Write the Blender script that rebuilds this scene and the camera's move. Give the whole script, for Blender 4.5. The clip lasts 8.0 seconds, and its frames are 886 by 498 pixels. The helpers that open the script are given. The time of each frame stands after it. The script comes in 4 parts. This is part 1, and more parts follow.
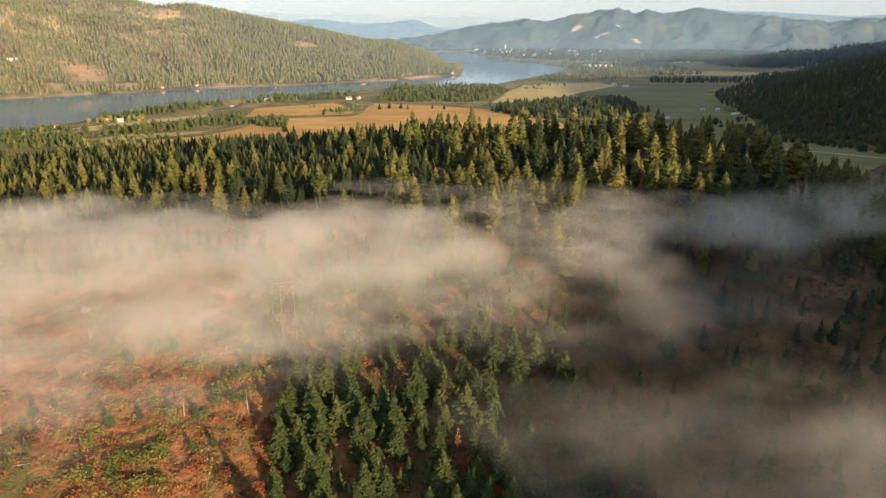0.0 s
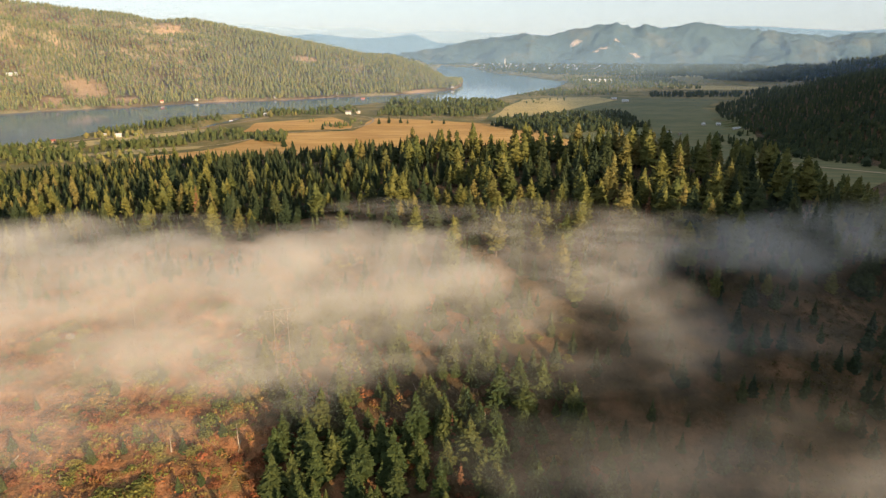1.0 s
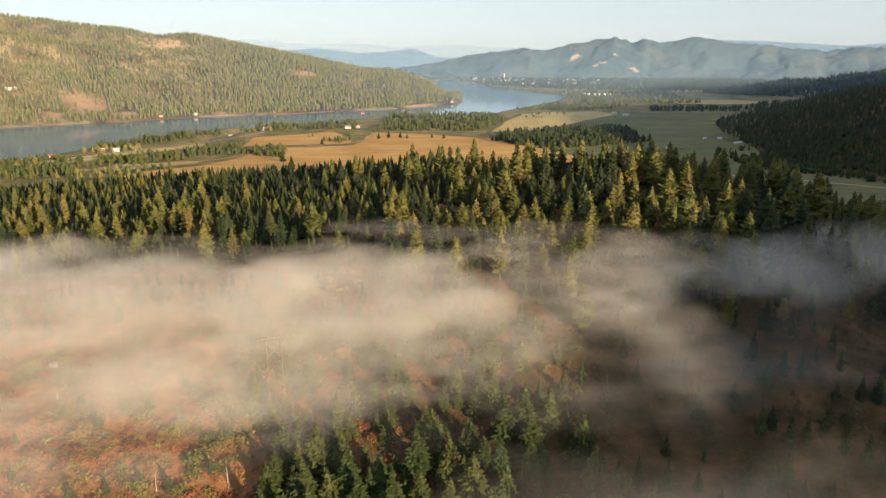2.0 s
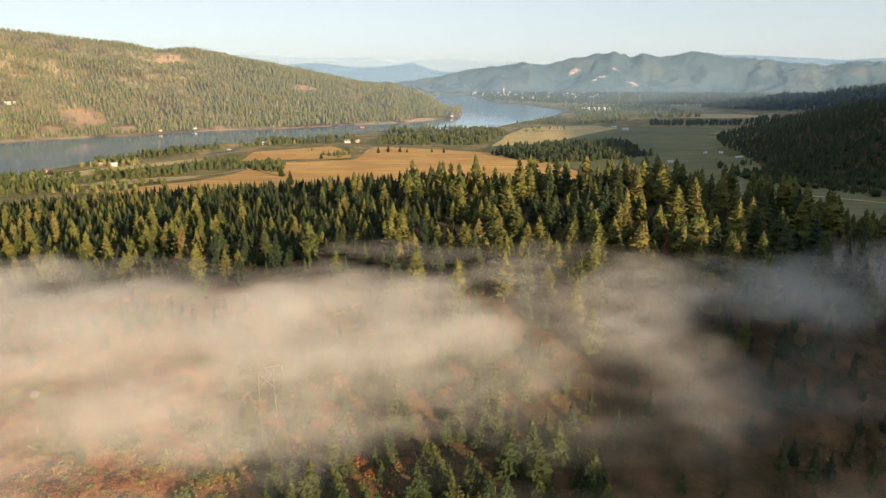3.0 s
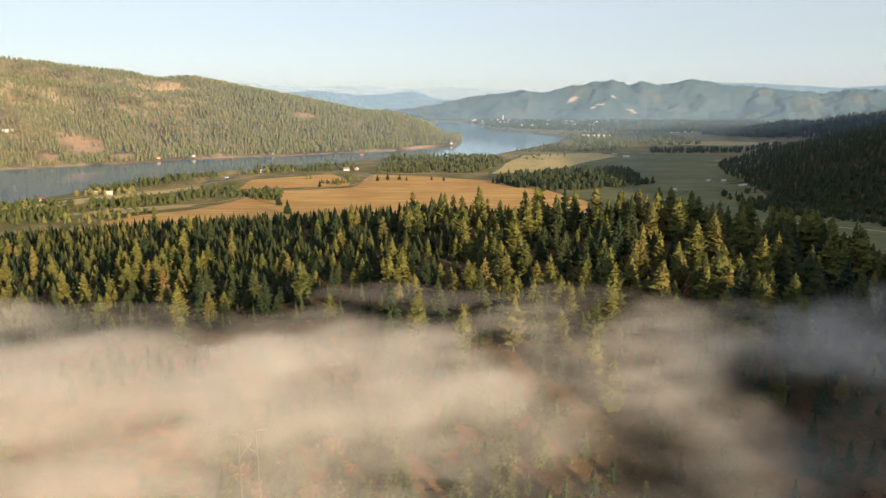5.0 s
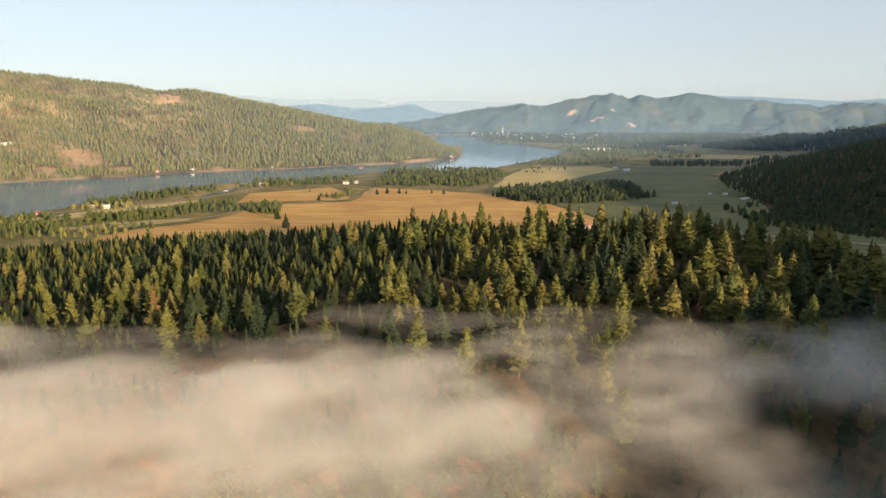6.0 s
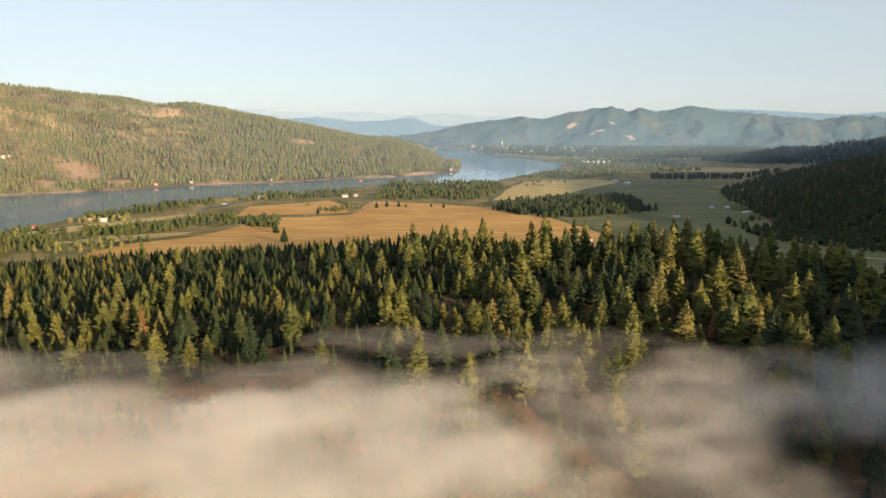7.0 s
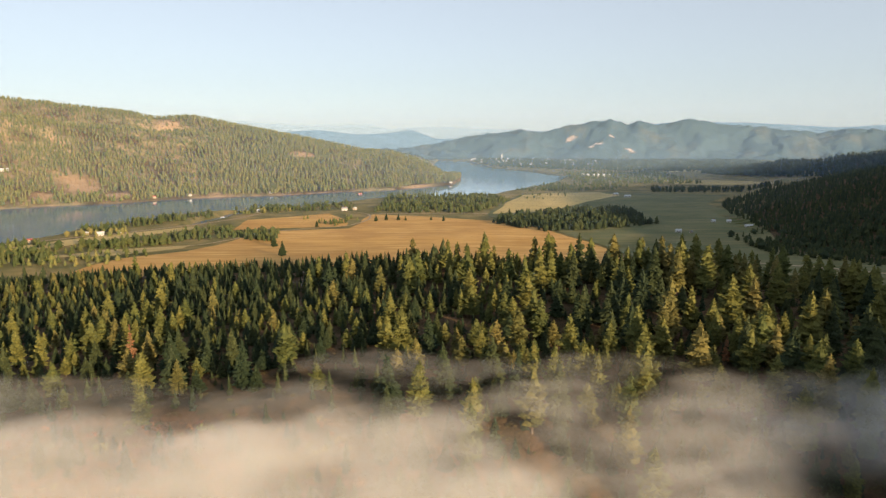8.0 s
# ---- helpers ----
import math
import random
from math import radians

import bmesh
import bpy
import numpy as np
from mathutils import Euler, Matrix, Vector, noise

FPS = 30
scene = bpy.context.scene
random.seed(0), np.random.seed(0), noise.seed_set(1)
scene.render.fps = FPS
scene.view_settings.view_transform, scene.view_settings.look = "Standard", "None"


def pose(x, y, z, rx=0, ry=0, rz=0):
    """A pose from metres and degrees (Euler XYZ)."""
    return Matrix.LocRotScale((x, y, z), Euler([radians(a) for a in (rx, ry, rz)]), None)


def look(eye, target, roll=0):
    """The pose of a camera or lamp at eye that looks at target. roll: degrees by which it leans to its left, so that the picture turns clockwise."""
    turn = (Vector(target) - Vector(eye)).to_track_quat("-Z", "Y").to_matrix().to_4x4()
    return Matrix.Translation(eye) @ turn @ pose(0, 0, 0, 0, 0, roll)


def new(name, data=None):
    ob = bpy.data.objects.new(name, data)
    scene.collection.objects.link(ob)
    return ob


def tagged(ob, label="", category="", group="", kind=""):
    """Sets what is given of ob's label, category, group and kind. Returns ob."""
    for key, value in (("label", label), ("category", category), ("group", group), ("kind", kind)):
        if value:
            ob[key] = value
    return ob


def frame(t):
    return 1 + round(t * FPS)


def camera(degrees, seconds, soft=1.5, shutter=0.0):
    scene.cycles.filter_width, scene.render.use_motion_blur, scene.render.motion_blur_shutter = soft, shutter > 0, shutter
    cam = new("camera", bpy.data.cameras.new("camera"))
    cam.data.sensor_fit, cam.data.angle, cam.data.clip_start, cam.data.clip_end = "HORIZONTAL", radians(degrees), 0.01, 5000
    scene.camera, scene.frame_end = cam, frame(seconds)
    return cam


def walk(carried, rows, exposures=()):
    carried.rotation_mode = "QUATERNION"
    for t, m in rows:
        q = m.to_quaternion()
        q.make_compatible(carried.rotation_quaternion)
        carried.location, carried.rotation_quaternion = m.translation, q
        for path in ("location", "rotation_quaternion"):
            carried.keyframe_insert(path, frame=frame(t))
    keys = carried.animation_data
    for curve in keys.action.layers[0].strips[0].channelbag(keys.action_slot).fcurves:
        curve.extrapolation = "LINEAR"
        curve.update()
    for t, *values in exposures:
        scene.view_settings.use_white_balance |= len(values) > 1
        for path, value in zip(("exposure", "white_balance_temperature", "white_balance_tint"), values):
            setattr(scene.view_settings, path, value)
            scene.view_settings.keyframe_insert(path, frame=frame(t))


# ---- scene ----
cam = camera(66.0, 8.0, soft=1.4)
EYE = 156.0
# seconds, x, y, z from the first eye, turn, pitch, lean
ROWS = [
    (0.0, 0.00, 0.00, 0.00, 0.000, -18.159, 0.000),
    (0.5, -0.30, 5.12, 0.17, -0.022, -17.602, 0.007),
    (1.0, -0.62, 10.23, 0.32, -0.043, -17.047, 0.014),
    (1.5, -0.94, 15.33, 0.46, -0.063, -16.491, 0.021),
    (3.0, -1.87, 30.44, 0.74, -0.121, -14.808, 0.037),
    (3.5, -2.18, 35.42, 0.82, -0.136, -14.254, 0.042),
    (4.0, -2.50, 40.40, 0.90, -0.150, -13.704, 0.046),
    (4.5, -2.81, 45.36, 0.96, -0.166, -13.159, 0.049),
    (6.0, -3.75, 60.14, 1.10, -0.220, -11.547, 0.035),
    (6.5, -4.06, 65.06, 1.11, -0.238, -11.019, 0.032),
    (7.0, -4.37, 69.99, 1.14, -0.258, -10.493, 0.029),
    (7.5, -4.67, 74.91, 1.16, -0.278, -9.967, 0.026),
    (8.0, -4.98, 79.83, 1.18, -0.297, -9.441, 0.023),
]
STOPS, KELVIN = 0.86, 6280.0
walk(cam, [(t, pose(x, y, EYE + z, 90 + pitch, roll, yaw)) for t, x, y, z, yaw, pitch, roll in ROWS], [(0.0, STOPS + 0.07, KELVIN, 12.5), (8.0, STOPS - 0.03, KELVIN, 12.5)])

# ---------------------------------------------------------------- light
SUN_FROM = Vector((0.60, -0.80, 0.0)).normalized()   # towards the sun, in plan
SUN_UP = 10.0                                         # degrees over the horizon
world = bpy.data.worlds.new("sky")
scene.world = world
world.use_nodes = True
wn = world.node_tree
wn.nodes.clear()
sky = wn.nodes.new("ShaderNodeTexSky")
sky.sky_type = "NISHITA"
sky.sun_disc = False
sky.sun_elevation = radians(SUN_UP)
sky.sun_rotation = math.atan2(SUN_FROM.x, SUN_FROM.y)
sky.altitude, sky.air_density, sky.dust_density, sky.ozone_density = 600, 1.0, 0.40, 2.4
bg = wn.nodes.new("ShaderNodeBackground")
bg.inputs[1].default_value = 0.096
wo = wn.nodes.new("ShaderNodeOutputWorld")
haze = wn.nodes.new("ShaderNodeHueSaturation")
haze.inputs["Saturation"].default_value = 0.56
wn.links.new(sky.outputs[0], haze.inputs["Color"])
thin = wn.nodes.new("ShaderNodeMix")                    # even morning haze over the blue
thin.data_type = "RGBA"
thin.inputs[0].default_value = 0.45
thin.inputs[7].default_value = (4.25, 4.5, 4.5, 1)
wn.links.new(haze.outputs[0], thin.inputs[6])
wn.links.new(thin.outputs[2], bg.inputs[0])
wn.links.new(bg.outputs[0], wo.inputs[0])

lamp = bpy.data.lights.new("sun", "SUN")
lamp.energy, lamp.angle, lamp.color = 5.0, radians(0.6), (1.0, 0.74, 0.43)
sun = new("sun", lamp)
up = Vector((SUN_FROM.x * math.cos(radians(SUN_UP)), SUN_FROM.y * math.cos(radians(SUN_UP)), math.sin(radians(SUN_UP))))
sun.matrix_world = look(up * 400, (0, 0, 0))
scene.cycles.transparent_max_bounces = 96


# ---------------------------------------------------------------- materials
class Mat:
    """A node material with short calls for its nodes."""

    def __init__(self, name, roughness=0.9, specular=0.2):
        self.m = bpy.data.materials.new(name)
        self.m.use_nodes = True
        self.t = self.m.node_tree
        self.b = self.t.nodes["Principled BSDF"]
        self.b.inputs["Roughness"].default_value = roughness
        self.b.inputs["Specular IOR Level"].default_value = specular

    def node(self, kind, **values):
        n = self.t.nodes.new(kind)
        for key, value in values.items():
            setattr(n, key, value)
        return n

    def link(self, a, b):
        self.t.links.new(a, b)

    def spot(self):
        return self.node("ShaderNodeNewGeometry").outputs["Position"]

    def noise(self, scale, detail=4.0, rough=0.55, at=None, stretch=None):
        n = self.node("ShaderNodeTexNoise")
        n.inputs["Scale"].default_value = scale
        n.inputs["Detail"].default_value = detail
        n.inputs["Roughness"].default_value = rough
        where = at or self.spot()
        if stretch:
            mp = self.node("ShaderNodeMapping")
            mp.inputs["Scale"].default_value = stretch
            mp.inputs["Rotation"].default_value = (0, 0, radians(-28))
            self.link(where, mp.inputs[0])
            where = mp.outputs[0]
        self.link(where, n.inputs["Vector"])
        return n.outputs["Fac"]

    def ramp(self, fac, *stops):
        n = self.node("ShaderNodeValToRGB")
        e = n.color_ramp.elements
        while len(e) < len(stops):
            e.new(0.5)
        for el, (p, c) in zip(e, stops):
            el.position, el.color = p, (*c, 1) if len(c) == 3 else c
        self.link(fac, n.inputs[0])
        return n.outputs[0]

    def step(self, fac, lo, hi):
        n = self.node("ShaderNodeMapRange", interpolation_type="SMOOTHSTEP")
        n.inputs[1].default_value, n.inputs[2].default_value = lo, hi
        self.link(fac, n.inputs[0])
        return n.outputs[0]

    def mix(self, fac, a, b, how="MIX"):
        n = self.node("ShaderNodeMix", data_type="RGBA", blend_type=how)
        for value, socket in ((fac, n.inputs[0]), (a, n.inputs[6]), (b, n.inputs[7])):
            if isinstance(value, (int, float)):
                socket.default_value = value
            elif isinstance(value, tuple):
                socket.default_value = (*value, 1)
            else:
                self.link(value, socket)
        return n.outputs[2]

    def calc(self, how, a, b):
        n = self.node("ShaderNodeMath", operation=how)
        for value, socket in ((a, n.inputs[0]), (b, n.inputs[1])):
            if isinstance(value, (int, float)):
                socket.default_value = value
            else:
                self.link(value, socket)
        return n.outputs[0]

    def attr(self, name):
        return self.node("ShaderNodeAttribute", attribute_name=name).outputs["Fac"]

    def bump(self, height, strength=0.4, distance=0.3):
        n = self.node("ShaderNodeBump")
        n.inputs["Strength"].default_value, n.inputs["Distance"].default_value = strength, distance
        self.link(height, n.inputs["Height"])
        self.link(n.outputs[0], self.b.inputs["Normal"])

    def done(self, colour):
        self.link(colour, self.b.inputs["Base Color"]) if not isinstance(colour, tuple) else setattr(self.b.inputs["Base Color"], "default_value", (*colour, 1))
        return self.m


def ground_material():
    k = Mat("forest_ground")
    big, mid, fine = k.noise(0.012, 5), k.noise(0.09, 5), k.noise(0.7, 5)
    floor = k.ramp(mid, (0.3, (0.045, 0.036, 0.018)), (0.5, (0.090, 0.060, 0.029)), (0.7, (0.175, 0.098, 0.050)))
    cut = k.ramp(k.noise(0.13, 8, 0.65), (0.30, (0.075, 0.060, 0.026)), (0.42, (0.18, 0.088, 0.038)), (0.54, (0.35, 0.150, 0.062)), (0.70, (0.48, 0.25, 0.125)))
    cut = k.mix(k.step(fine, 0.35, 0.7), cut, k.mix(0.5, cut, (0.16, 0.085, 0.04)))
    grass = k.ramp(k.noise(0.02, 6), (0.3, (0.10, 0.105, 0.038)), (0.5, (0.20, 0.165, 0.062)), (0.7, (0.34, 0.24, 0.10)))
    dry = k.ramp(k.noise(0.03, 6), (0.3, (0.22, 0.21, 0.10)), (0.5, (0.34, 0.27, 0.14)), (0.7, (0.50, 0.33, 0.19)))
    cut = k.mix(k.step(k.noise(0.055, 5, 0.6), 0.50, 0.62), cut, k.ramp(fine, (0.3, (0.095, 0.092, 0.032)), (0.7, (0.20, 0.16, 0.062))))
    cut = k.mix(k.step(k.noise(0.042, 4, 0.6, stretch=(1.3, 0.8, 1)), 0.56, 0.66), cut, k.ramp(fine, (0.3, (0.17, 0.07, 0.036)), (0.7, (0.30, 0.13, 0.065))))
    colour = k.mix(k.attr("cut"), floor, cut)
    colour = k.mix(k.attr("grass"), colour, grass)
    colour = k.mix(k.calc("MULTIPLY", k.attr("dry"), k.step(big, 0.3, 0.6)), colour, dry)
    colour = k.mix(k.attr("sand"), colour, k.ramp(mid, (0.3, (0.42, 0.25, 0.13)), (0.7, (0.55, 0.38, 0.22))))
    k.bump(k.noise(0.35, 6, 0.7), 0.9, 1.6)
    return k.done(colour)


def field_material(name, dark, middle, light):
    k = Mat(name)
    bands = k.noise(0.05, 5, 0.6, stretch=(0.25, 2.2, 1))
    colour = k.ramp(bands, (0.25, dark), (0.5, middle), (0.75, light))
    colour = k.mix(k.step(k.noise(0.011, 4), 0.42, 0.66), colour, k.mix(0.6, colour, dark))
    colour = k.mix(k.step(k.noise(0.5, 5), 0.45, 0.75), colour, k.mix(0.3, colour, light))
    return k.done(colour)


def foliage(name, *tones):
    """Needles: tone by the object and by a tree's own tint, with random lighter sprays and darker patches."""
    k = Mat(name, 0.75, 0.15)
    pick = k.calc("FRACT", k.calc("ADD", k.node("ShaderNodeObjectInfo").outputs["Random"], k.attr("tint")), 0.0)
    colour = k.ramp(pick, *[(i / max(1, len(tones) - 1), c) for i, c in enumerate(tones)])
    leaf = k.node("ShaderNodeNewGeometry").outputs["Random Per Island"]
    colour = k.mix(k.calc("MULTIPLY", leaf, 0.5), colour, k.mix(1.0, colour, (1.7, 1.5, 1.1), "MULTIPLY"))
    colour = k.mix(k.step(k.noise(1.6, 3), 0.4, 0.7), k.mix(1.0, colour, (0.62, 0.66, 0.7), "MULTIPLY"), colour)
    k.link(colour, k.b.inputs["Base Color"])
    back = k.node("ShaderNodeBsdfTranslucent")
    k.link(colour, back.inputs[0])
    both = k.node("ShaderNodeMixShader")
    both.inputs[0].default_value = 0.22
    k.link(k.b.outputs[0], both.inputs[1])
    k.link(back.outputs[0], both.inputs[2])
    k.link(both.outputs[0], k.t.nodes["Material Output"].inputs[0])
    return k.m


def plain(name, colour, roughness=0.8, spread=0.25, scale=2.0):
    k = Mat(name, roughness)
    dark = tuple(c * (1 - spread) for c in colour)
    light = tuple(min(1, c * (1 + spread)) for c in colour)
    return k.done(k.ramp(k.noise(scale, 5), (0.3, dark), (0.7, light)))


GROUND = ground_material()
HAY = field_material("hay_stubble", (0.38, 0.195, 0.054), (0.56, 0.315, 0.094), (0.70, 0.45, 0.165))
MEADOW = field_material("meadow_grass", (0.080, 0.102, 0.042), (0.140, 0.142, 0.062), (0.25, 0.195, 0.085))
STRAW = field_material("pale_straw", (0.34, 0.28, 0.10), (0.50, 0.37, 0.15), (0.63, 0.46, 0.21))
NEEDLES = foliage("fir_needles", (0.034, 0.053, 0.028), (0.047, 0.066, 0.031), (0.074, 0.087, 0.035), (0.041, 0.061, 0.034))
YOUNG_NEEDLES = foliage("young_needles", (0.044, 0.068, 0.025), (0.066, 0.090, 0.030), (0.100, 0.112, 0.036), (0.054, 0.078, 0.029))
WOODLAND = foliage("woodland_needles", (0.070, 0.095, 0.038), (0.095, 0.118, 0.044), (0.130, 0.138, 0.050), (0.085, 0.108, 0.046))
PINE = foliage("pine_needles", (0.125, 0.138, 0.042), (0.178, 0.172, 0.050), (0.095, 0.116, 0.038), (0.205, 0.172, 0.060))
RUST = foliage("dead_needles", (0.24, 0.115, 0.06), (0.29, 0.15, 0.075))
# far hillside tones, made paler to hold its haze and sunlit brightness
FAR_GREEN = foliage("hazed_far_needles", (0.150, 0.180, 0.078), (0.215, 0.224, 0.090), (0.285, 0.256, 0.110), (0.172, 0.200, 0.095))
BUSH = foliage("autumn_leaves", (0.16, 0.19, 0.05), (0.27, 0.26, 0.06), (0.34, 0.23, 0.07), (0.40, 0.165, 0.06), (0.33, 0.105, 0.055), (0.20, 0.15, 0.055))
BUSH_GREEN = foliage("olive_leaves", (0.13, 0.155, 0.042), (0.19, 0.20, 0.052), (0.25, 0.225, 0.062), (0.15, 0.165, 0.048))
BUSH_RED = foliage("russet_leaves", (0.27, 0.095, 0.05), (0.33, 0.13, 0.06), (0.22, 0.085, 0.045), (0.30, 0.15, 0.06))
# brown brush, its colour darkened and dulled for shaded ground
SHADE_BRUSH = foliage("shade_brown_brush", (0.085, 0.085, 0.030), (0.13, 0.11, 0.042), (0.17, 0.115, 0.055), (0.10, 0.10, 0.036))
BARK = plain("bark", (0.12, 0.085, 0.06), 0.95, 0.4, 6)
GREY_WOOD = plain("weathered_wood", (0.17, 0.14, 0.115), 0.9, 0.3, 5)
LOG_WOOD = plain("bleached_wood", (0.30, 0.24, 0.18), 0.9, 0.3, 5)
WHITE = plain("white_siding", (0.54, 0.52, 0.49), 0.6, 0.08, 1)
TAN = plain("tan_siding", (0.48, 0.38, 0.28), 0.7, 0.1, 1)
ROOF = plain("grey_roofing", (0.22, 0.21, 0.21), 0.7, 0.2, 1)
RED_ROOF = plain("rust_red_roofing", (0.36, 0.11, 0.07), 0.7, 0.2, 1)
TIN = plain("pale_metal_roofing", (0.50, 0.51, 0.52), 0.45, 0.1, 1)
GLASS = plain("dark_window", (0.03, 0.035, 0.04), 0.15, 0.1, 1)
GRAVEL = plain("gravel_road", (0.40, 0.30, 0.19), 0.95, 0.2, 0.4)


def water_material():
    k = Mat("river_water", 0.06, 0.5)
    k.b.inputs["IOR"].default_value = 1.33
    # blue tint painted onto the sky's reflection
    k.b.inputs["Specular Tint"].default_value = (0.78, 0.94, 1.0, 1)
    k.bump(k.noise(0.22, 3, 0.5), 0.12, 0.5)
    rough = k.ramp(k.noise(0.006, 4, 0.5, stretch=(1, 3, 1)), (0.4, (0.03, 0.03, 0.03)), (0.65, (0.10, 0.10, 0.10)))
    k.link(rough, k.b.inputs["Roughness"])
    # base colour also carries the blue of reflected sky
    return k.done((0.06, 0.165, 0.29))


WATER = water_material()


# ---------------------------------------------------------------- terrain
def lattice(ix, iy, seed):
    v = np.sin(ix * 127.1 + iy * 311.7 + seed * 74.7) * 43758.5453
    return v - np.floor(v)


def value_noise(x, y, seed=0):
    ix, iy = np.floor(x), np.floor(y)
    fx, fy = x - ix, y - iy
    fx, fy = fx * fx * (3 - 2 * fx), fy * fy * (3 - 2 * fy)
    a, b = lattice(ix, iy, seed), lattice(ix + 1, iy, seed)
    c, d = lattice(ix, iy + 1, seed), lattice(ix + 1, iy + 1, seed)
    return (a * (1 - fx) + b * fx) * (1 - fy) + (c * (1 - fx) + d * fx) * fy


def fbm(x, y, size, octaves=4, seed=0):
    """Fractal noise from -1 to 1 with features of that many metres."""
    total, amp, norm = 0.0, 1.0, 0.0
    for o in range(octaves):
        k = 2 ** o / size
        total = total + amp * (value_noise(x * k, y * k, seed + o * 13) * 2 - 1)
        norm += amp
        amp *= 0.5
    return total / norm


def smooth(a, b, v):
    s = np.clip((v - a) / (b - a), 0, 1)
    return s * s * (3 - 2 * s)


def curve(v, *pairs):
    return np.interp(v, [p[0] for p in pairs], [p[1] for p in pairs])


# The river's two banks: the distance ahead of a far lookout, by the slope x / distance.
LOOKOUT = 80.0


def polar(x, y):
    r = np.maximum(y - LOOKOUT, 1.0)
    return x / r, r


def near_bank(a):
    return curve(a, (-1.2, 500), (-0.66, 985), (-0.58, 1075), (-0.53, 1150), (-0.48, 1215), (-0.40, 1325), (-0.37, 1394), (-0.285, 1457),
                 (-0.19, 1527), (-0.085, 1720), (0.07, 1782), (0.10, 1927), (0.15, 2143), (0.172, 2354), (0.19, 2700), (0.5, 2900))


def far_bank(a):
    return curve(a, (-1.2, 900), (-0.65, 1462), (-0.565, 1532), (-0.48, 1582), (-0.40, 1679), (-0.33, 1756), (-0.235, 1804), (-0.15, 1912),
                 (-0.07, 1991), (-0.038, 2077), (0.016, 2195), (0.028, 2418), (0.031, 2900), (0.034, 3700), (0.045, 4100), (0.075, 3400), (0.125, 3076), (0.15, 2847), (0.165, 2760), (0.18, 2700), (0.5, 2700))


def front_ridge(x, y):
    """The wooded rise ahead: its foot, shoulder, flat top and back."""
    shoulder = curve(x, (-520, 30), (-400, 48), (-276, 66), (-188, 76), (-110, 82), (-40, 87), (0, 87), (60, 84), (114, 81), (170, 72), (240, 54), (330, 34), (420, 22))
    top = curve(x, (-520, 26), (-400, 46), (-276, 67), (-188, 76), (-110, 81), (0, 93), (60, 96), (114, 96), (170, 86), (240, 60), (330, 34), (420, 22))
    at = curve(x, (-400, 520), (-276, 470), (-188, 460), (-110, 450), (0, 400), (60, 370), (114, 350), (240, 350), (420, 380))
    foot = curve(x, (-300, 34), (-100, 41), (0, 40), (120, 36), (300, 28))
    t = np.clip((y - 140) / 112, 0, 1)
    rise = foot + (shoulder - foot) * (0.72 * t + 0.28 * t * t)
    q = np.clip((y - 252) / (at - 252), 0, 1)
    rise = rise + (top - shoulder) * q * (y > 252)
    fall = np.exp(-(np.maximum(y - at, 0) / 130) ** 2)
    return rise * fall


def left_hill(x, y):
    a, r = polar(x, y)
    top = curve(a, (-1.2, 250), (-0.65, 165), (-0.55, 182), (-0.447, 197), (-0.41, 208), (-0.36, 205), (-0.293, 221), (-0.186, 244), (-0.111, 263), (-0.07, 266), (-0.02, 284), (0.013, 312), (0.03, 330), (0.04, 345))
    base, far = far_bank(a), curve(a, (-1.2, 1900), (-0.65, 2350), (-0.36, 2600), (-0.1, 2600), (0.03, 2650))
    high = 152 + (238 - top) / 1207 * far
    s = (r - base) / np.maximum(far - base, 50)
    up_ = np.where(s < 1, 0.55 * np.clip(s, 0, 1) + 0.45 * smooth(0, 1, s), 1 - 0.25 * np.clip(s - 1, 0, 2))
    gullies = fbm(x, y, 420, 5, 5) * 36 * smooth(0.02, 0.4, s) * (1 - smooth(0.75, 1.05, s) * 0.75)
    edge = smooth(0.036, 0.026, a) * (1 - smooth(2560, 2740, r) * smooth(-0.035, -0.015, a))
    fold = smooth(-0.27, -0.38, a) * (26 * np.exp(-((s - 0.58) / 0.11) ** 2) - 58 * np.exp(-((s - 0.79) / 0.10) ** 2))
    return (np.maximum(high, 4) * up_ + gullies + fold) * edge * (s > 0)


def right_hill(x, y):
    a, r = polar(x, y)
    top = curve(a, (0.36, 386), (0.374, 374), (0.427, 350), (0.469, 332), (0.543, 316), (0.65, 290), (0.8, 250), (1.2, 150))
    base = curve(a, (0.36, 1330), (0.39, 1220), (0.44, 1050), (0.47, 900), (0.56, 760), (0.65, 680), (1.2, 500))
    far = curve(a, (0.36, 1400), (0.5, 1450), (0.65, 1330), (1.2, 1000))
    high = 148 + (238 - top) / 1207 * far
    s = (r - base) / np.maximum(far - base, 40)
    up_ = np.where(s < 1, 0.35 * np.clip(s, 0, 1) + 0.65 * smooth(0, 1, s), np.maximum(1 - 0.7 * (s - 1), 0))
    return np.maximum(high, 0) * up_ * smooth(0.365, 0.40, a) * (s > 0) * (1 + 0.06 * fbm(x, y, 160, 4, 9))


def back_right_hill(x, y):
    a, r = polar(x, y)
    top = curve(a, (0.34, 303), (0.361, 301), (0.40, 297), (0.469, 287), (0.50, 280), (0.55, 279), (0.60, 270), (0.65, 262), (1.2, 230))
    base, far = 2320 + 0 * a, 2740 + 0 * a
    high = 148 + (238 - top) / 1207 * far
    s = (r - base) / (far - base)
    return np.maximum(high, 0) * np.where(s < 1, smooth(0, 1, s), np.maximum(1 - 0.5 * (s - 1), 0)) * smooth(0.33, 0.37, a)


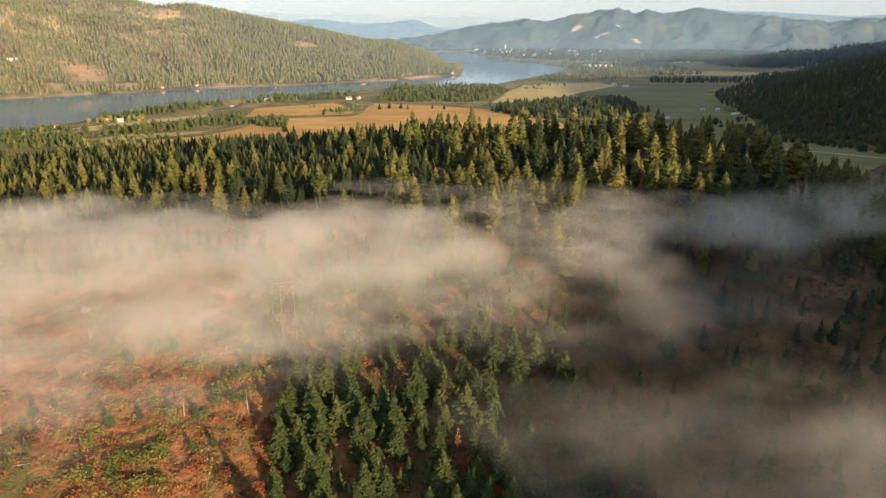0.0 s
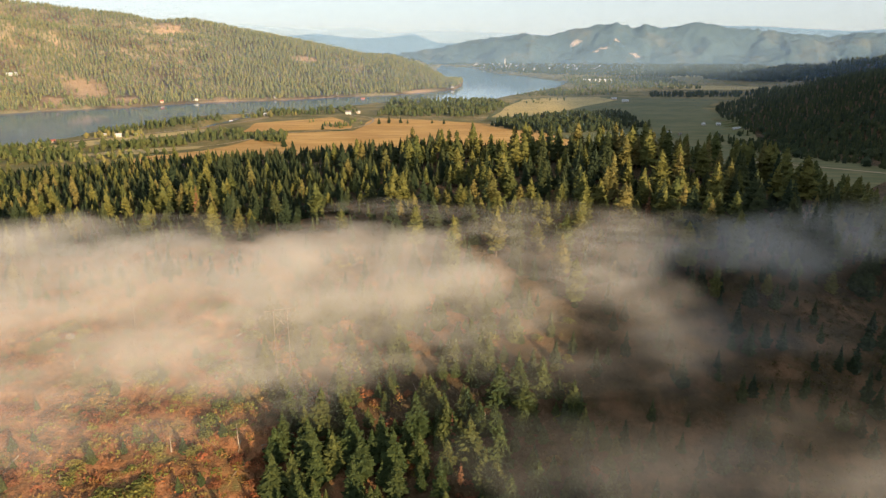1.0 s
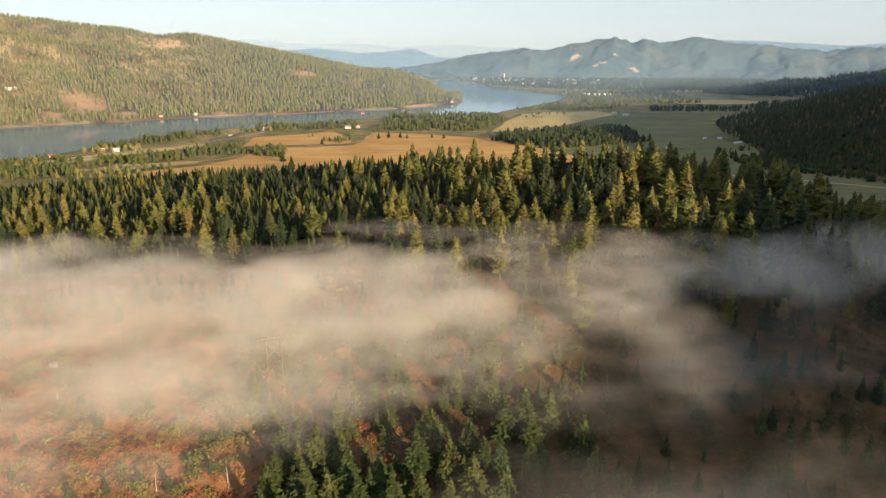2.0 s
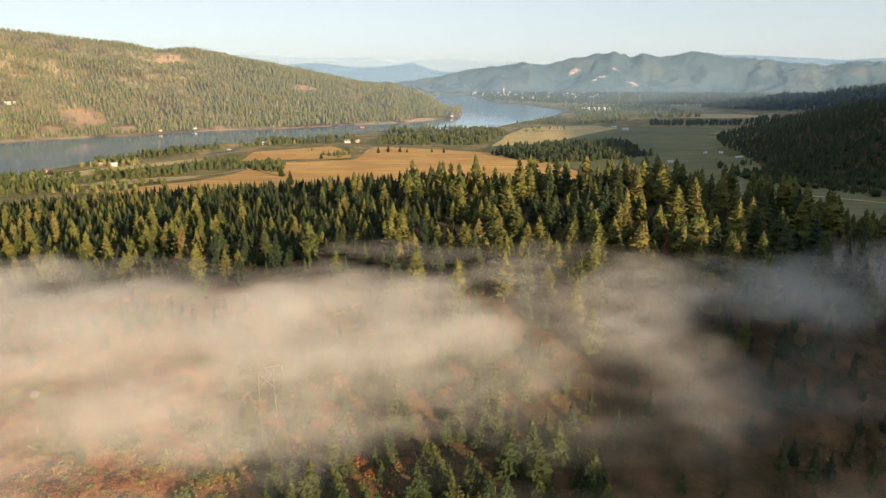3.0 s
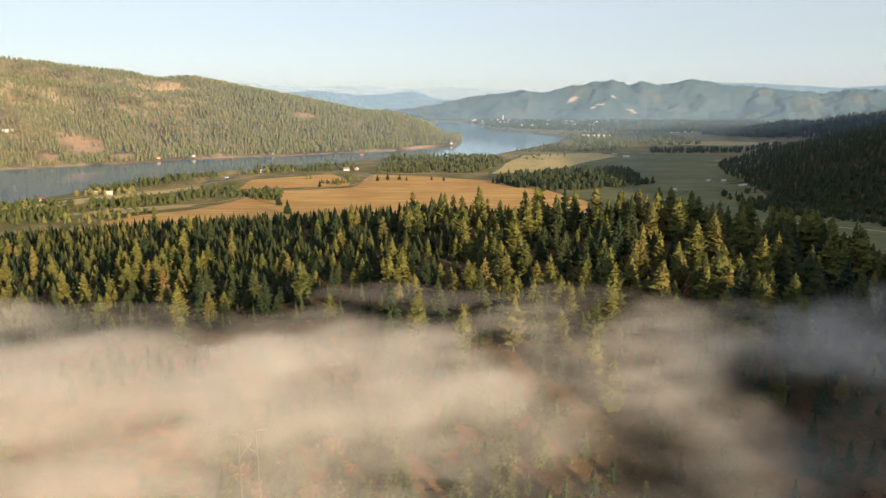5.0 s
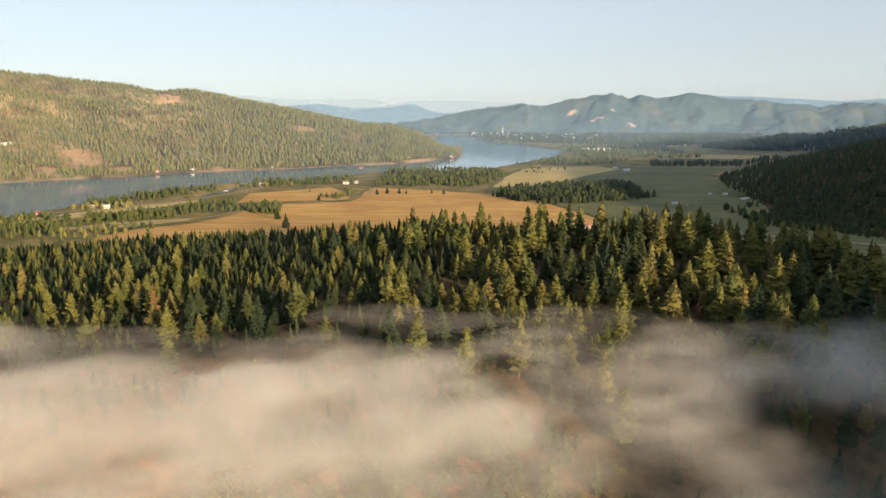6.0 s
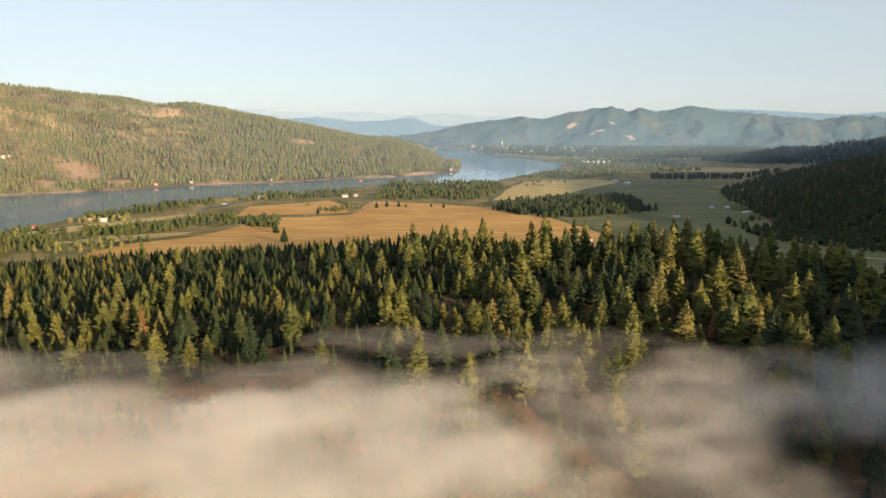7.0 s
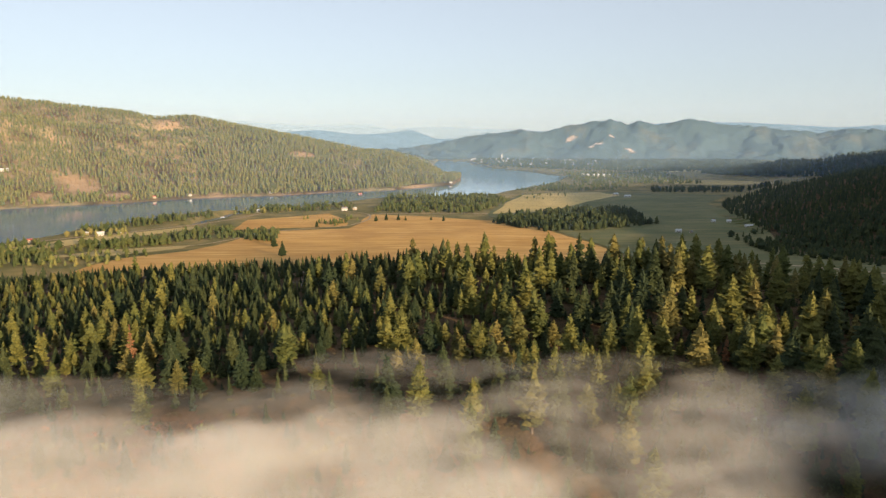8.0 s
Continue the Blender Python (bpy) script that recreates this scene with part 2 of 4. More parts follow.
def sunward_mountain(x, y):
    """The long mountain behind and to the right, out of view, whose shade lies over the right of the valley."""
    u, v = 0.8 * x + 0.6 * y, -0.6 * x + 0.8 * y
    # unseen crest, its heights set by where the shade should fall
    crest = curve(u, (-900, 30), (-300, 30), (0, 66), (50, 84), (62, 107), (85, 113), (98, 114), (104, 117), (112, 119), (125, 125), (140, 126), (165, 137), (185, 163), (200, 168), (225, 168), (268, 168), (284, 182), (300, 200), (350, 208), (400, 196), (450, 180), (500, 170), (724, 165), (900, 174), (977, 197), (1020, 213), (1100, 229), (1189, 246), (1350, 278), (1400, 296), (1481, 292), (2080, 295), (2150, 385), (2700, 400), (3600, 200))
    d = v + 240
    slope = np.where(d > 0, 0.62, 0.42)
    return np.maximum(crest - np.abs(d) * slope, 0)


def height(x, y):
    x, y = np.asarray(x, float), np.asarray(y, float)
    a, r = polar(x, y)
    floor = 7 + 13 * smooth(1050, 750, y) + 10 * smooth(600, 300, y) + 1.2 * fbm(x, y, 180, 3, 2)
    nb, fb = near_bank(a), far_bank(a)
    into = np.minimum(r - nb, fb - r)                       # metres out into the river
    reach = curve(a, (-0.03, 2600), (-0.012, 3600), (-0.003, 4400), (0.042, 4142), (0.06, 3700), (0.075, 3400), (0.2, 2000))
    into = np.maximum(into, np.minimum(np.minimum(r - 2760, reach - r), (a + 0.02) * 3000))   # the reach behind the point
    land = np.maximum(floor, front_ridge(x, y))
    land = np.maximum(land, sunward_mountain(x, y))
    land = np.maximum(land, np.maximum(right_hill(x, y), back_right_hill(x, y)))
    land = np.where(r > fb, np.maximum(6, left_hill(x, y)), land)
    land = land + fbm(x, y, 34, 4, 3) * 1.6 * smooth(620, 380, y)
    slough = np.minimum(np.hypot((x + 440) / 9, (y - 1312) / 40), np.minimum(np.hypot((x + 424) / 9, (y - 1390) / 48), np.hypot((x + 413) / 8, (y - 1462) / 42)))
    into = np.maximum(into, 40 * (1.15 - slough) * (slough < 3) - 200 * (slough >= 3))
    shore = smooth(-45, 12, into)
    return land * (1 - shore) + (-4.0) * shore


def spread_axis(points):
    """Coordinates along an axis, from (start, step) pairs, closed by the last start."""
    out = []
    for (a, step), (b, _) in zip(points, points[1:]):
        out += list(np.arange(a, b, step))
    return np.array(out + [points[-1][0]])


def grid_mesh(name, gx, gy, z, attributes=None):
    nx, ny = len(gx), len(gy)
    xx, yy = np.meshgrid(gx, gy)
    co = np.stack([xx, yy, z], -1).reshape(-1, 3)
    i = (np.arange(ny - 1)[:, None] * nx + np.arange(nx - 1)[None]).ravel()
    me = mesh_from(name, co, np.stack([i, i + 1, i + nx + 1, i + nx], -1))
    for key, value in (attributes or {}).items():
        me.attributes.new(key, "FLOAT", "POINT").data.foreach_set("value", np.asarray(value, np.float32).ravel())
    return me


def mesh_from(name, co, faces, flat=False):
    """A mesh from arrays of corners and of equal-sided faces."""
    me = bpy.data.meshes.new(name)
    n, k = faces.shape
    me.vertices.add(len(co))
    me.vertices.foreach_set("co", np.asarray(co, np.float32).ravel())
    me.loops.add(n * k)
    me.loops.foreach_set("vertex_index", np.asarray(faces, np.int32).ravel())
    me.polygons.add(n)
    me.polygons.foreach_set("loop_start", np.arange(n, dtype=np.int32) * k)
    me.update(calc_edges=True)
    me.polygons.foreach_set("use_smooth", np.full(n, not flat))
    return me


gx = spread_axis([(-4900, 240), (-2600, 60), (-1500, 26), (-500, 14), (-280, 5), (280, 14), (520, 26), (1500, 60), (2600, 240), (4900, 1)])
gy = spread_axis([(-2600, 200), (-600, 16), (60, 5), (520, 12), (1500, 18), (2600, 40), (3400, 90), (4900, 1)])
XX, YY = np.meshgrid(gx, gy)
ZZ = height(XX, YY)
AA, RR = polar(XX, YY)
on_left = (RR > far_bank(AA)) & (AA < 0.036) & (RR < 3200)
cut = smooth(-8, -48, XX + 0.35 * (YY - 170) + 16 * fbm(XX, YY, 40, 3, 4)) * smooth(262, 232, YY) * smooth(-420, -300, XX)
cut = np.maximum(cut, 0.55 * smooth(196, 212, YY) * smooth(246, 228, YY) * smooth(30, 2, XX + 14 * fbm(XX, YY, 26, 3, 44)) * smooth(-420, -300, XX))
grass = smooth(560, 640, YY) * smooth(40, 28, ZZ) * (~on_left) * (1 - smooth(0.40, 0.46, AA) * smooth(1500, 1300, YY))
dry = on_left * smooth(-0.5, 0.45, fbm(XX, YY, 170, 4, 31) + 0.2 * smooth(-0.1, -0.5, AA)) * (YY < 3300)
sand = on_left * smooth(26, 8, RR - far_bank(AA) + 9 * fbm(XX, YY, 60, 3, 8)) * (ZZ > -1) * smooth(-0.1, 0.3, fbm(XX, YY, 190, 2, 12) + 0.3 * (AA > -0.06))
SS = (RR - far_bank(AA)) / 800
for a0, s0, da, ds in ((-0.327, 0.02, 0.018, 0.045), (-0.53, 0.20, 0.035, 0.10), (-0.47, 0.10, 0.03, 0.05), (-0.585, 0.10, 0.02, 0.05), (-0.395, 1.0, 0.022, 0.09), (-0.20, 0.55, 0.02, 0.05), (-0.03, 0.03, 0.02, 0.04)):
    sand = np.maximum(sand, on_left * 0.85 * smooth(1.3, 0.5, np.hypot((AA - a0) / da, (SS - s0) / ds) + 0.5 * fbm(XX, YY, 50, 3, 61)))
ground = new("ground", grid_mesh("ground", gx, gy, ZZ, {"cut": cut, "grass": grass, "dry": dry, "sand": sand}))
ground.data.materials.append(GROUND)
tagged(ground, "rolling valley ground with brown forest soil and cleared slopes", "ground", kind="structure")

wx = spread_axis([(-4900, 600), (4900, 1)])
water = new("water", grid_mesh("water", wx, spread_axis([(300, 600), (4900, 1)]), np.zeros((len(spread_axis([(300, 600), (4900, 1)])), len(wx)))))
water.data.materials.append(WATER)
tagged(water, "calm blue river winding along the valley", "river", kind="structure")


# ---------------------------------------------------------------- far mountains
def far_range(name, r0, r1, skyline, material, relief, seed, label, scars=()):
    """A mountain range on an arc: skyline gives rows of slope across and rise over the eye."""
    a = np.linspace(-0.95, 0.95, 520)
    s = np.linspace(0, 1.0, 40)
    aa, ss = np.meshgrid(a, s)
    across = 1 / np.sqrt(1 + aa * aa)
    r = (r0 + (r1 - r0) * ss) * (0.55 + 0.45 * across)
    x, y = aa * r, r + LOOKOUT
    rise = curve(aa, *[((px - 784) / 1207, (238 - py) / 1207) for px, py in skyline])
    top = EYE + rise * r1 * (0.55 + 0.45 * across)
    folds = fbm(aa * 1207 + 40 * ss, ss * 110, 60, 5, seed)
    shape = np.where(ss < 1, 0.45 * ss + 0.55 * smooth(0, 1, ss), 1 - 0.8 * (ss - 1))
    z = top * shape + folds * relief * np.sin(np.clip(ss, 0, 1) * math.pi) + relief * 0.16 * fbm(aa * 1207, ss * 90, 9, 4, seed + 4) * (ss > 0.1)
    n = len(a)
    i = (np.arange(len(s) - 1)[:, None] * n + np.arange(n - 1)[None]).ravel()
    ob = new(name, mesh_from(name, np.stack([x, y, z], -1).reshape(-1, 3), np.stack([i, i + 1, i + n + 1, i + n], -1)))
    bare = np.zeros(aa.shape)
    for px, at, wide, deep in scars:
        bare = np.maximum(bare, smooth(1.3, 0.6, np.hypot((aa - (px - 784) / 1207) * 1207 / wide, (ss - at) / deep) + 0.6 * fbm(aa * 1207, ss * 160, 9, 3, 5)))
    ob.data.attributes.new("scar", "FLOAT", "POINT").data.foreach_set("value", bare.astype(np.float32).ravel())
    ob.data.materials.append(material)
    return tagged(ob, label, "mountains", kind="structure")


def range_material(name, wood, bare, amount):
    k = Mat(name)
    colour = k.mix(k.step(k.noise(0.006, 6, 0.6), amount, amount + 0.18), wood, bare)
    colour = k.mix(k.noise(0.03, 5), colour, k.mix(0.5, colour, tuple(c * 0.6 for c in wood)))
    colour = k.mix(k.attr("scar"), colour, (0.46, 0.35, 0.29))
    colour = k.mix(k.step(k.noise(0.05, 6, 0.7), 0.42, 0.62), colour, k.mix(1.0, colour, (0.80, 0.83, 0.84), "MULTIPLY"))
    return k.done(colour)


# distance haze is painted into these colours: bluish, and paler farther back
RANGE_NEAR = range_material("hazy_wooded_range", (0.078, 0.125, 0.150), (0.135, 0.150, 0.140), 0.50)
RANGE_MID = range_material("haze_blue_range", (0.16, 0.26, 0.39), (0.18, 0.28, 0.41), 0.5)
RANGE_FAR = range_material("haze_pale_range", (0.34, 0.45, 0.58), (0.36, 0.47, 0.60), 0.5)
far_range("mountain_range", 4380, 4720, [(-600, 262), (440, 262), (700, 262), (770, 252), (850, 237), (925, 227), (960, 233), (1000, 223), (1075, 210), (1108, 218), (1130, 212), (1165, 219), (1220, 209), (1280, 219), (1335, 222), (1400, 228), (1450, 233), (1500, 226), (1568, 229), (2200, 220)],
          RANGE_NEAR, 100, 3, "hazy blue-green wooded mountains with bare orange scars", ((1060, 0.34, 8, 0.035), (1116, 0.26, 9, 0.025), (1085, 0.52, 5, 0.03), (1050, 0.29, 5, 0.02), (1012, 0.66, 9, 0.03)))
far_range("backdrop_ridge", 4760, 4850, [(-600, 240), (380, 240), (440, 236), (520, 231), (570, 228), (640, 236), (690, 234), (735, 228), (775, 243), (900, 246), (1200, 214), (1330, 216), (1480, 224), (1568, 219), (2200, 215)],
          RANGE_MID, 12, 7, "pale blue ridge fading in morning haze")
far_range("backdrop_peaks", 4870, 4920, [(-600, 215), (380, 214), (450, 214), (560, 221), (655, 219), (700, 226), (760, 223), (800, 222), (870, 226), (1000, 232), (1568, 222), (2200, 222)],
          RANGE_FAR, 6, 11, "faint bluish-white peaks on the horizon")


# ---------------------------------------------------------------- fields and tracks
def inside(poly, x, y):
    """Whether points lie in a plan outline."""
    hit = np.zeros(np.shape(x), bool)
    for (x0, y0), (x1, y1) in zip(poly, poly[1:] + poly[:1]):
        cross = (y0 > y) != (y1 > y)
        with np.errstate(divide="ignore", invalid="ignore"):
            hit ^= cross & (x < (x1 - x0) * (y - y0) / (y1 - y0 + 1e-9) + x0)
    return hit


def draped(name, poly, material, lift, step=30.0):
    """A plan outline laid over the ground, with a slightly wavering edge."""
    edge = []
    for (x0, y0), (x1, y1) in zip(poly, poly[1:] + poly[:1]):
        n = max(1, int(math.hypot(x1 - x0, y1 - y0) / step))
        edge += [(x0 + (x1 - x0) * i / n, y0 + (y1 - y0) * i / n) for i in range(n)]
    bm = bmesh.new()
    vs = []
    for x, y in edge:
        wob = float(fbm(np.array(x), np.array(y), 70, 3, 17)) * step * 0.25
        vs.append(bm.verts.new((x + wob, y + wob * 0.7, 0)))
    bmesh.ops.triangle_fill(bm, use_beauty=True, edges=[bm.edges.new((a, b)) for a, b in zip(vs, vs[1:] + vs[:1])])
    for _ in range(5):
        long_ = [e for e in bm.edges if e.calc_length() > 45]
        if not long_:
            break
        bmesh.ops.subdivide_edges(bm, edges=long_, cuts=1)
        bmesh.ops.triangulate(bm, faces=[f for f in bm.faces if len(f.verts) > 3])
    co = np.array([v.co[:] for v in bm.verts])
    z = height(co[:, 0], co[:, 1]) + lift
    for v, zz in zip(bm.verts, z):
        v.co.z = zz
    bmesh.ops.recalc_face_normals(bm, faces=bm.faces)
    if sum(f.normal.z for f in bm.faces) < 0:
        bmesh.ops.reverse_faces(bm, faces=bm.faces)
    me = bpy.data.meshes.new(name)
    bm.to_mesh(me)
    bm.free()
    me.materials.append(material)
    return new(name, me)


FIELDS = [
    ("hay_field", [(-385, 800), (-374, 862), (-327, 942), (-303, 1080), (-264, 1158), (-150, 1190), (-136, 1384), (-40, 1360), (88, 1290), (165, 1185), (205, 1040), (215, 900), (200, 640), (-180, 620), (-380, 740)], HAY, 0.5, "golden mown hay field with faint mowing lines"),
    ("hay_field", [(-338, 1170), (-345, 1300), (-221, 1400), (-180, 1330), (-160, 1215), (-261, 1192)], HAY, 0.55, "orange-tan stubble field beside the riverside trees"),
    ("meadow", [(88, 1385), (120, 1560), (200, 1825), (300, 1900), (422, 1915), (733, 1815), (590, 1595), (560, 1300), (500, 1100), (440, 930), (500, 740), (400, 640), (240, 640), (222, 900), (212, 1040), (172, 1195), (96, 1296)], MEADOW, 0.6, "green-brown meadow on the valley floor"),
    ("straw_field", [(98, 1396), (135, 1560), (205, 1812), (300, 1885), (420, 1900), (450, 1800), (335, 1640), (290, 1560), (215, 1450)], STRAW, 0.9, "pale straw-coloured field in the meadow"),
    ("straw_field", [(735, 2180), (750, 2400), (1000, 2370), (1090, 2250), (900, 2170)], STRAW, 0.6, "pale straw-coloured field below the dark hill"),
    ("straw_field", [(-590, 985), (-520, 1105), (-420, 1205), (-395, 1180), (-480, 1080), (-540, 960)], STRAW, 0.6, "dry grass strip beside the white house"),
    ("straw_field", [(960, 2950), (1010, 3150), (1500, 3250), (1560, 3080)], STRAW, 0.6, "far pale field among woods"),
    ("straw_field", [(-470, 870), (-440, 960), (-350, 1010), (-345, 975), (-400, 890)], STRAW, 0.6, "dry grass beside a farm track"),
]
for name_, poly_, mat_, lift_, label_ in FIELDS:
    tagged(draped(name_, poly_, mat_, lift_), label_, "field", kind="structure")


def track(points, width, label):
    """A gravel track along plan points, draped over the land."""
    pts = []
    for (x0, y0), (x1, y1) in zip(points, points[1:]):
        n = max(2, int(math.hypot(x1 - x0, y1 - y0) / 15))
        pts += [(x0 + (x1 - x0) * i / n, y0 + (y1 - y0) * i / n) for i in range(n)]
    pts.append(points[-1])
    p = np.array(pts)
    for _ in range(6):
        p[1:-1] = (p[:-2] + 2 * p[1:-1] + p[2:]) / 4
    d = np.gradient(p, axis=0)
    side = np.stack([-d[:, 1], d[:, 0]], -1) / np.linalg.norm(d, axis=1)[:, None] * width / 2
    rows = np.stack([p - side, p, p + side], 1)
    z = height(rows[..., 0], rows[..., 1]) + np.array([1.0, 1.25, 1.0])
    co = np.concatenate([rows, z[..., None]], -1).reshape(-1, 3)
    i = (np.arange(len(p) - 1)[:, None] * 3 + np.arange(2)[None]).ravel()
    me = mesh_from("gravel_track", co, np.stack([i, i + 3, i + 4, i + 1][::-1], -1))
    me.materials.append(GRAVEL)
    return tagged(new("road", me), label, "road", kind="structure")


track([(-470, 890), (-420, 935), (-340, 1000), (-305, 1080), (-262, 1165), (-160, 1205), (-130, 1300), (-138, 1400), (-200, 1440)], 4, "pale gravel farm track along the hay field")
track([(-620, 1000), (-540, 1090), (-440, 1200), (-380, 1290), (-350, 1400)], 6, "pale gravel lane along the river bank")
track([(205, 872), (310, 832), (407, 770), (520, 690)], 6, "gravel lane crossing the shaded meadow")
track([(90, 1390), (60, 1410), (-60, 1400), (-136, 1392)], 5, "gravel lane beside the riverside wood")


# ---------------------------------------------------------------- trees
def blade(out, root, way, length, width, droop, rng):
    """A ragged needle spray of four triangles, roofed over its mid rib."""
    way = way / np.linalg.norm(way)
    side = np.cross(way, (0, 0, 1.0))
    side /= np.linalg.norm(side) + 1e-6
    mid = root + way * length * 0.5 + np.array([0, 0, -droop * 0.25 * length + 0.05 * length])
    tip = root + way * length + np.array([0, 0, -droop * length])
    j = rng.uniform(0.7, 1.3, 4)
    l1 = root + way * length * 0.42 * j[0] + side * width * j[1] + np.array([0, 0, -droop * 0.5 * length - width * 0.45])
    r1 = root + way * length * 0.42 * j[2] - side * width * j[3] + np.array([0, 0, -droop * 0.5 * length - width * 0.45])
    n = len(out[0])
    out[0].extend([root, l1, mid, r1, tip])
    out[1].extend([(n, n + 1, n + 2), (n, n + 2, n + 3), (n + 1, n + 4, n + 2), (n + 2, n + 4, n + 3)])


def crown(kind, seed, whorls, per, blades, tall=14.0):
    """Arrays of a conifer's crown. kind: fir (narrow spire), pine (rounded, open), dead (sparse)."""
    rng = np.random.default_rng(seed)
    out = ([], [])
    start, reach = {"fir": (0.07, 0.30), "pine": (0.15, 0.285), "dead": (0.2, 0.22), "young": (0.04, 0.33)}[kind]
    lean = rng.normal(0, 0.012, 2)
    for w in range(whorls):
        q = start + (1 - start) * (max(0.0, w + rng.uniform(-0.3, 0.3)) / whorls) ** (0.95 if kind != "pine" else 0.9)
        q = min(max(q, start), 0.985)
        t = (q - start) / (1 - start)
        if kind == "pine":
            size = reach * tall * ((1 - t) ** 0.75) * (0.7 + 0.3 * min(1, t * 4)) * rng.uniform(0.8, 1.15)
        else:
            size = reach * tall * ((1 - t) ** 0.95 * 0.97 + 0.03) * (0.55 + 0.45 * min(1, t * 7))
        n = max(3, int(per * (1 - 0.5 * t) + rng.uniform(-0.5, 0.5)))
        turn = rng.uniform(0, 6.28)
        for b in range(n):
            if rng.random() < (0.10 if kind == "fir" else 0.2):
                continue
            ang = turn + b * 6.283 / n + rng.normal(0, 0.25)
            length = size * rng.uniform(0.62, 1.18)
            lift = {"fir": 0.10 + 0.5 * t, "pine": 0.35 + 0.5 * t, "dead": 0.05, "young": 0.25 + 0.5 * t}[kind] + rng.normal(0, 0.08)
            way = np.array([math.cos(ang), math.sin(ang), lift])
            root = np.array([lean[0] * q * tall, lean[1] * q * tall, q * tall + rng.normal(0, 0.02) * tall * 0.5])
            droop = rng.uniform(0.30, 0.55) if kind != "pine" else rng.uniform(0.12, 0.38)
            width = length * rng.uniform(0.23, 0.35) + 0.14
            if blades == 1:
                blade(out, root, way, length, width * 1.9, droop, rng)
            else:
                blade(out, root, way, length, width, droop, rng)
                for side, far in ((1, 0.30), (-1, 0.38)):
                    a2 = ang + side * rng.uniform(0.45, 0.85)
                    w2 = np.array([math.cos(a2), math.sin(a2), lift * 0.6])
                    blade(out, root + way * length * far * rng.uniform(0.8, 1.1), w2, length * rng.uniform(0.45, 0.65), width * 0.75, droop, rng)
    if kind != "dead":
        for w in range(14):                                  # the dense inner needles
            t = w / 14
            q0, q1 = start + (1 - start) * t, min(0.97, start + (1 - start) * (t + 0.17))
            rad = reach * tall * 0.52 * ((1 - t) ** (0.62 if kind == "pine" else 0.9) + 0.03)
            n, turn = len(out[0]), rng.uniform(0, 6.28)
            out[0].append(np.array([lean[0] * q1 * tall, lean[1] * q1 * tall, q1 * tall]))
            for k in range(8):
                jag = rng.uniform(0.45, 1.35)
                out[0].append(np.array([rad * jag * math.cos(turn + k * 0.785), rad * jag * math.sin(turn + k * 0.785), q0 * tall + rng.uniform(-0.35, 0.35)]))
                out[1].append((n, n + 1 + k, n + 1 + (k + 1) % 8))
    top = np.array([lean[0] * tall, lean[1] * tall, tall * 0.95])
    for b in range(3):
        blade(out, top, np.array([math.cos(b * 2.1), math.sin(b * 2.1), 5.0]), tall * 0.06, tall * 0.012, 0.0, rng)
    return np.array(out[0]), np.array(out[1])


def stem(tall, thick, sides, rings=4, bend=0.0, limbs=0, seed=0):
    """Arrays of a tapered trunk, with a flared foot and short bare limbs."""
    rng = np.random.default_rng(seed)
    co, faces = [], []
    for r in range(rings + 1):
        q = r / rings
        rad = thick * (1 - 0.93 * q) * (1.35 if r == 0 else 1)
        for s in range(sides):
            co.append((rad * math.cos(s * 6.283 / sides) + bend * q * q, rad * math.sin(s * 6.283 / sides), q * tall - (0.8 if r == 0 else 0)))
    for r in range(rings):
        for s in range(sides):
            a, b = r * sides + s, r * sides + (s + 1) % sides
            faces += [(a, b, b + sides), (a, b + sides, a + sides)]
    for _ in range(limbs):
        q = rng.uniform(0.25, 0.9)
        ang, ln = rng.uniform(0, 6.28), tall * rng.uniform(0.05, 0.13) * (1.2 - q)
        n = len(co)
        rr = thick * 0.28 * (1 - 0.6 * q)
        for end, rad in ((0, rr), (1, rr * 0.3)):
            for s in range(3):
                co.append((math.cos(ang) * ln * end - math.sin(ang) * rad * math.cos(s * 2.1) + bend * q * q, math.sin(ang) * ln * end + math.cos(ang) * rad * math.cos(s * 2.1), q * tall + rad * math.sin(s * 2.1) + ln * 0.15 * end))
        for s in range(3):
            a, b = n + s, n + (s + 1) % 3
            faces += [(a, b, b + 3), (a, b + 3, a + 3)]
    return np.array(co), np.array(faces)


def tree_kind(name, kind, material, label, seeds, whorls, per, tall=14.0, bark=None, limbs=5):
    """Model trees, each a trunk with its crown; they wait below the ground and are copied from there."""
    made = []
    for s in seeds:
        co, tri = stem(tall * 0.97, tall * 0.017, 7, 5, 0.0, limbs, s)
        me = mesh_from(name, co, tri)
        me.materials.append(bark or BARK)
        root = (me,)
        cc, ct = crown(kind, s, whorls, per, 3, tall)
        cm = mesh_from("crown", cc, ct, True)
        cm.materials.append(material)
        made.append((root[0], cm))
    return name, label, made


def plant(kind, variant, x, y, z, size, turn, wide=1.0, group=""):
    """One tree as a thing: its trunk and, under it, its crown."""
    name, label, made = kind
    trunk_mesh, crown_mesh = made[variant % len(made)]
    root = new(name)
    root.matrix_basis = Matrix.Translation((x, y, z)) @ Matrix.Rotation(turn, 4, "Z") @ Matrix.Diagonal((size * wide, size * wide, size, 1))
    for nm, me in (("trunk", trunk_mesh), ("crown", crown_mesh)):
        p = new(nm, me)
        p.parent = root
    return tagged(root, label, "tree", group)


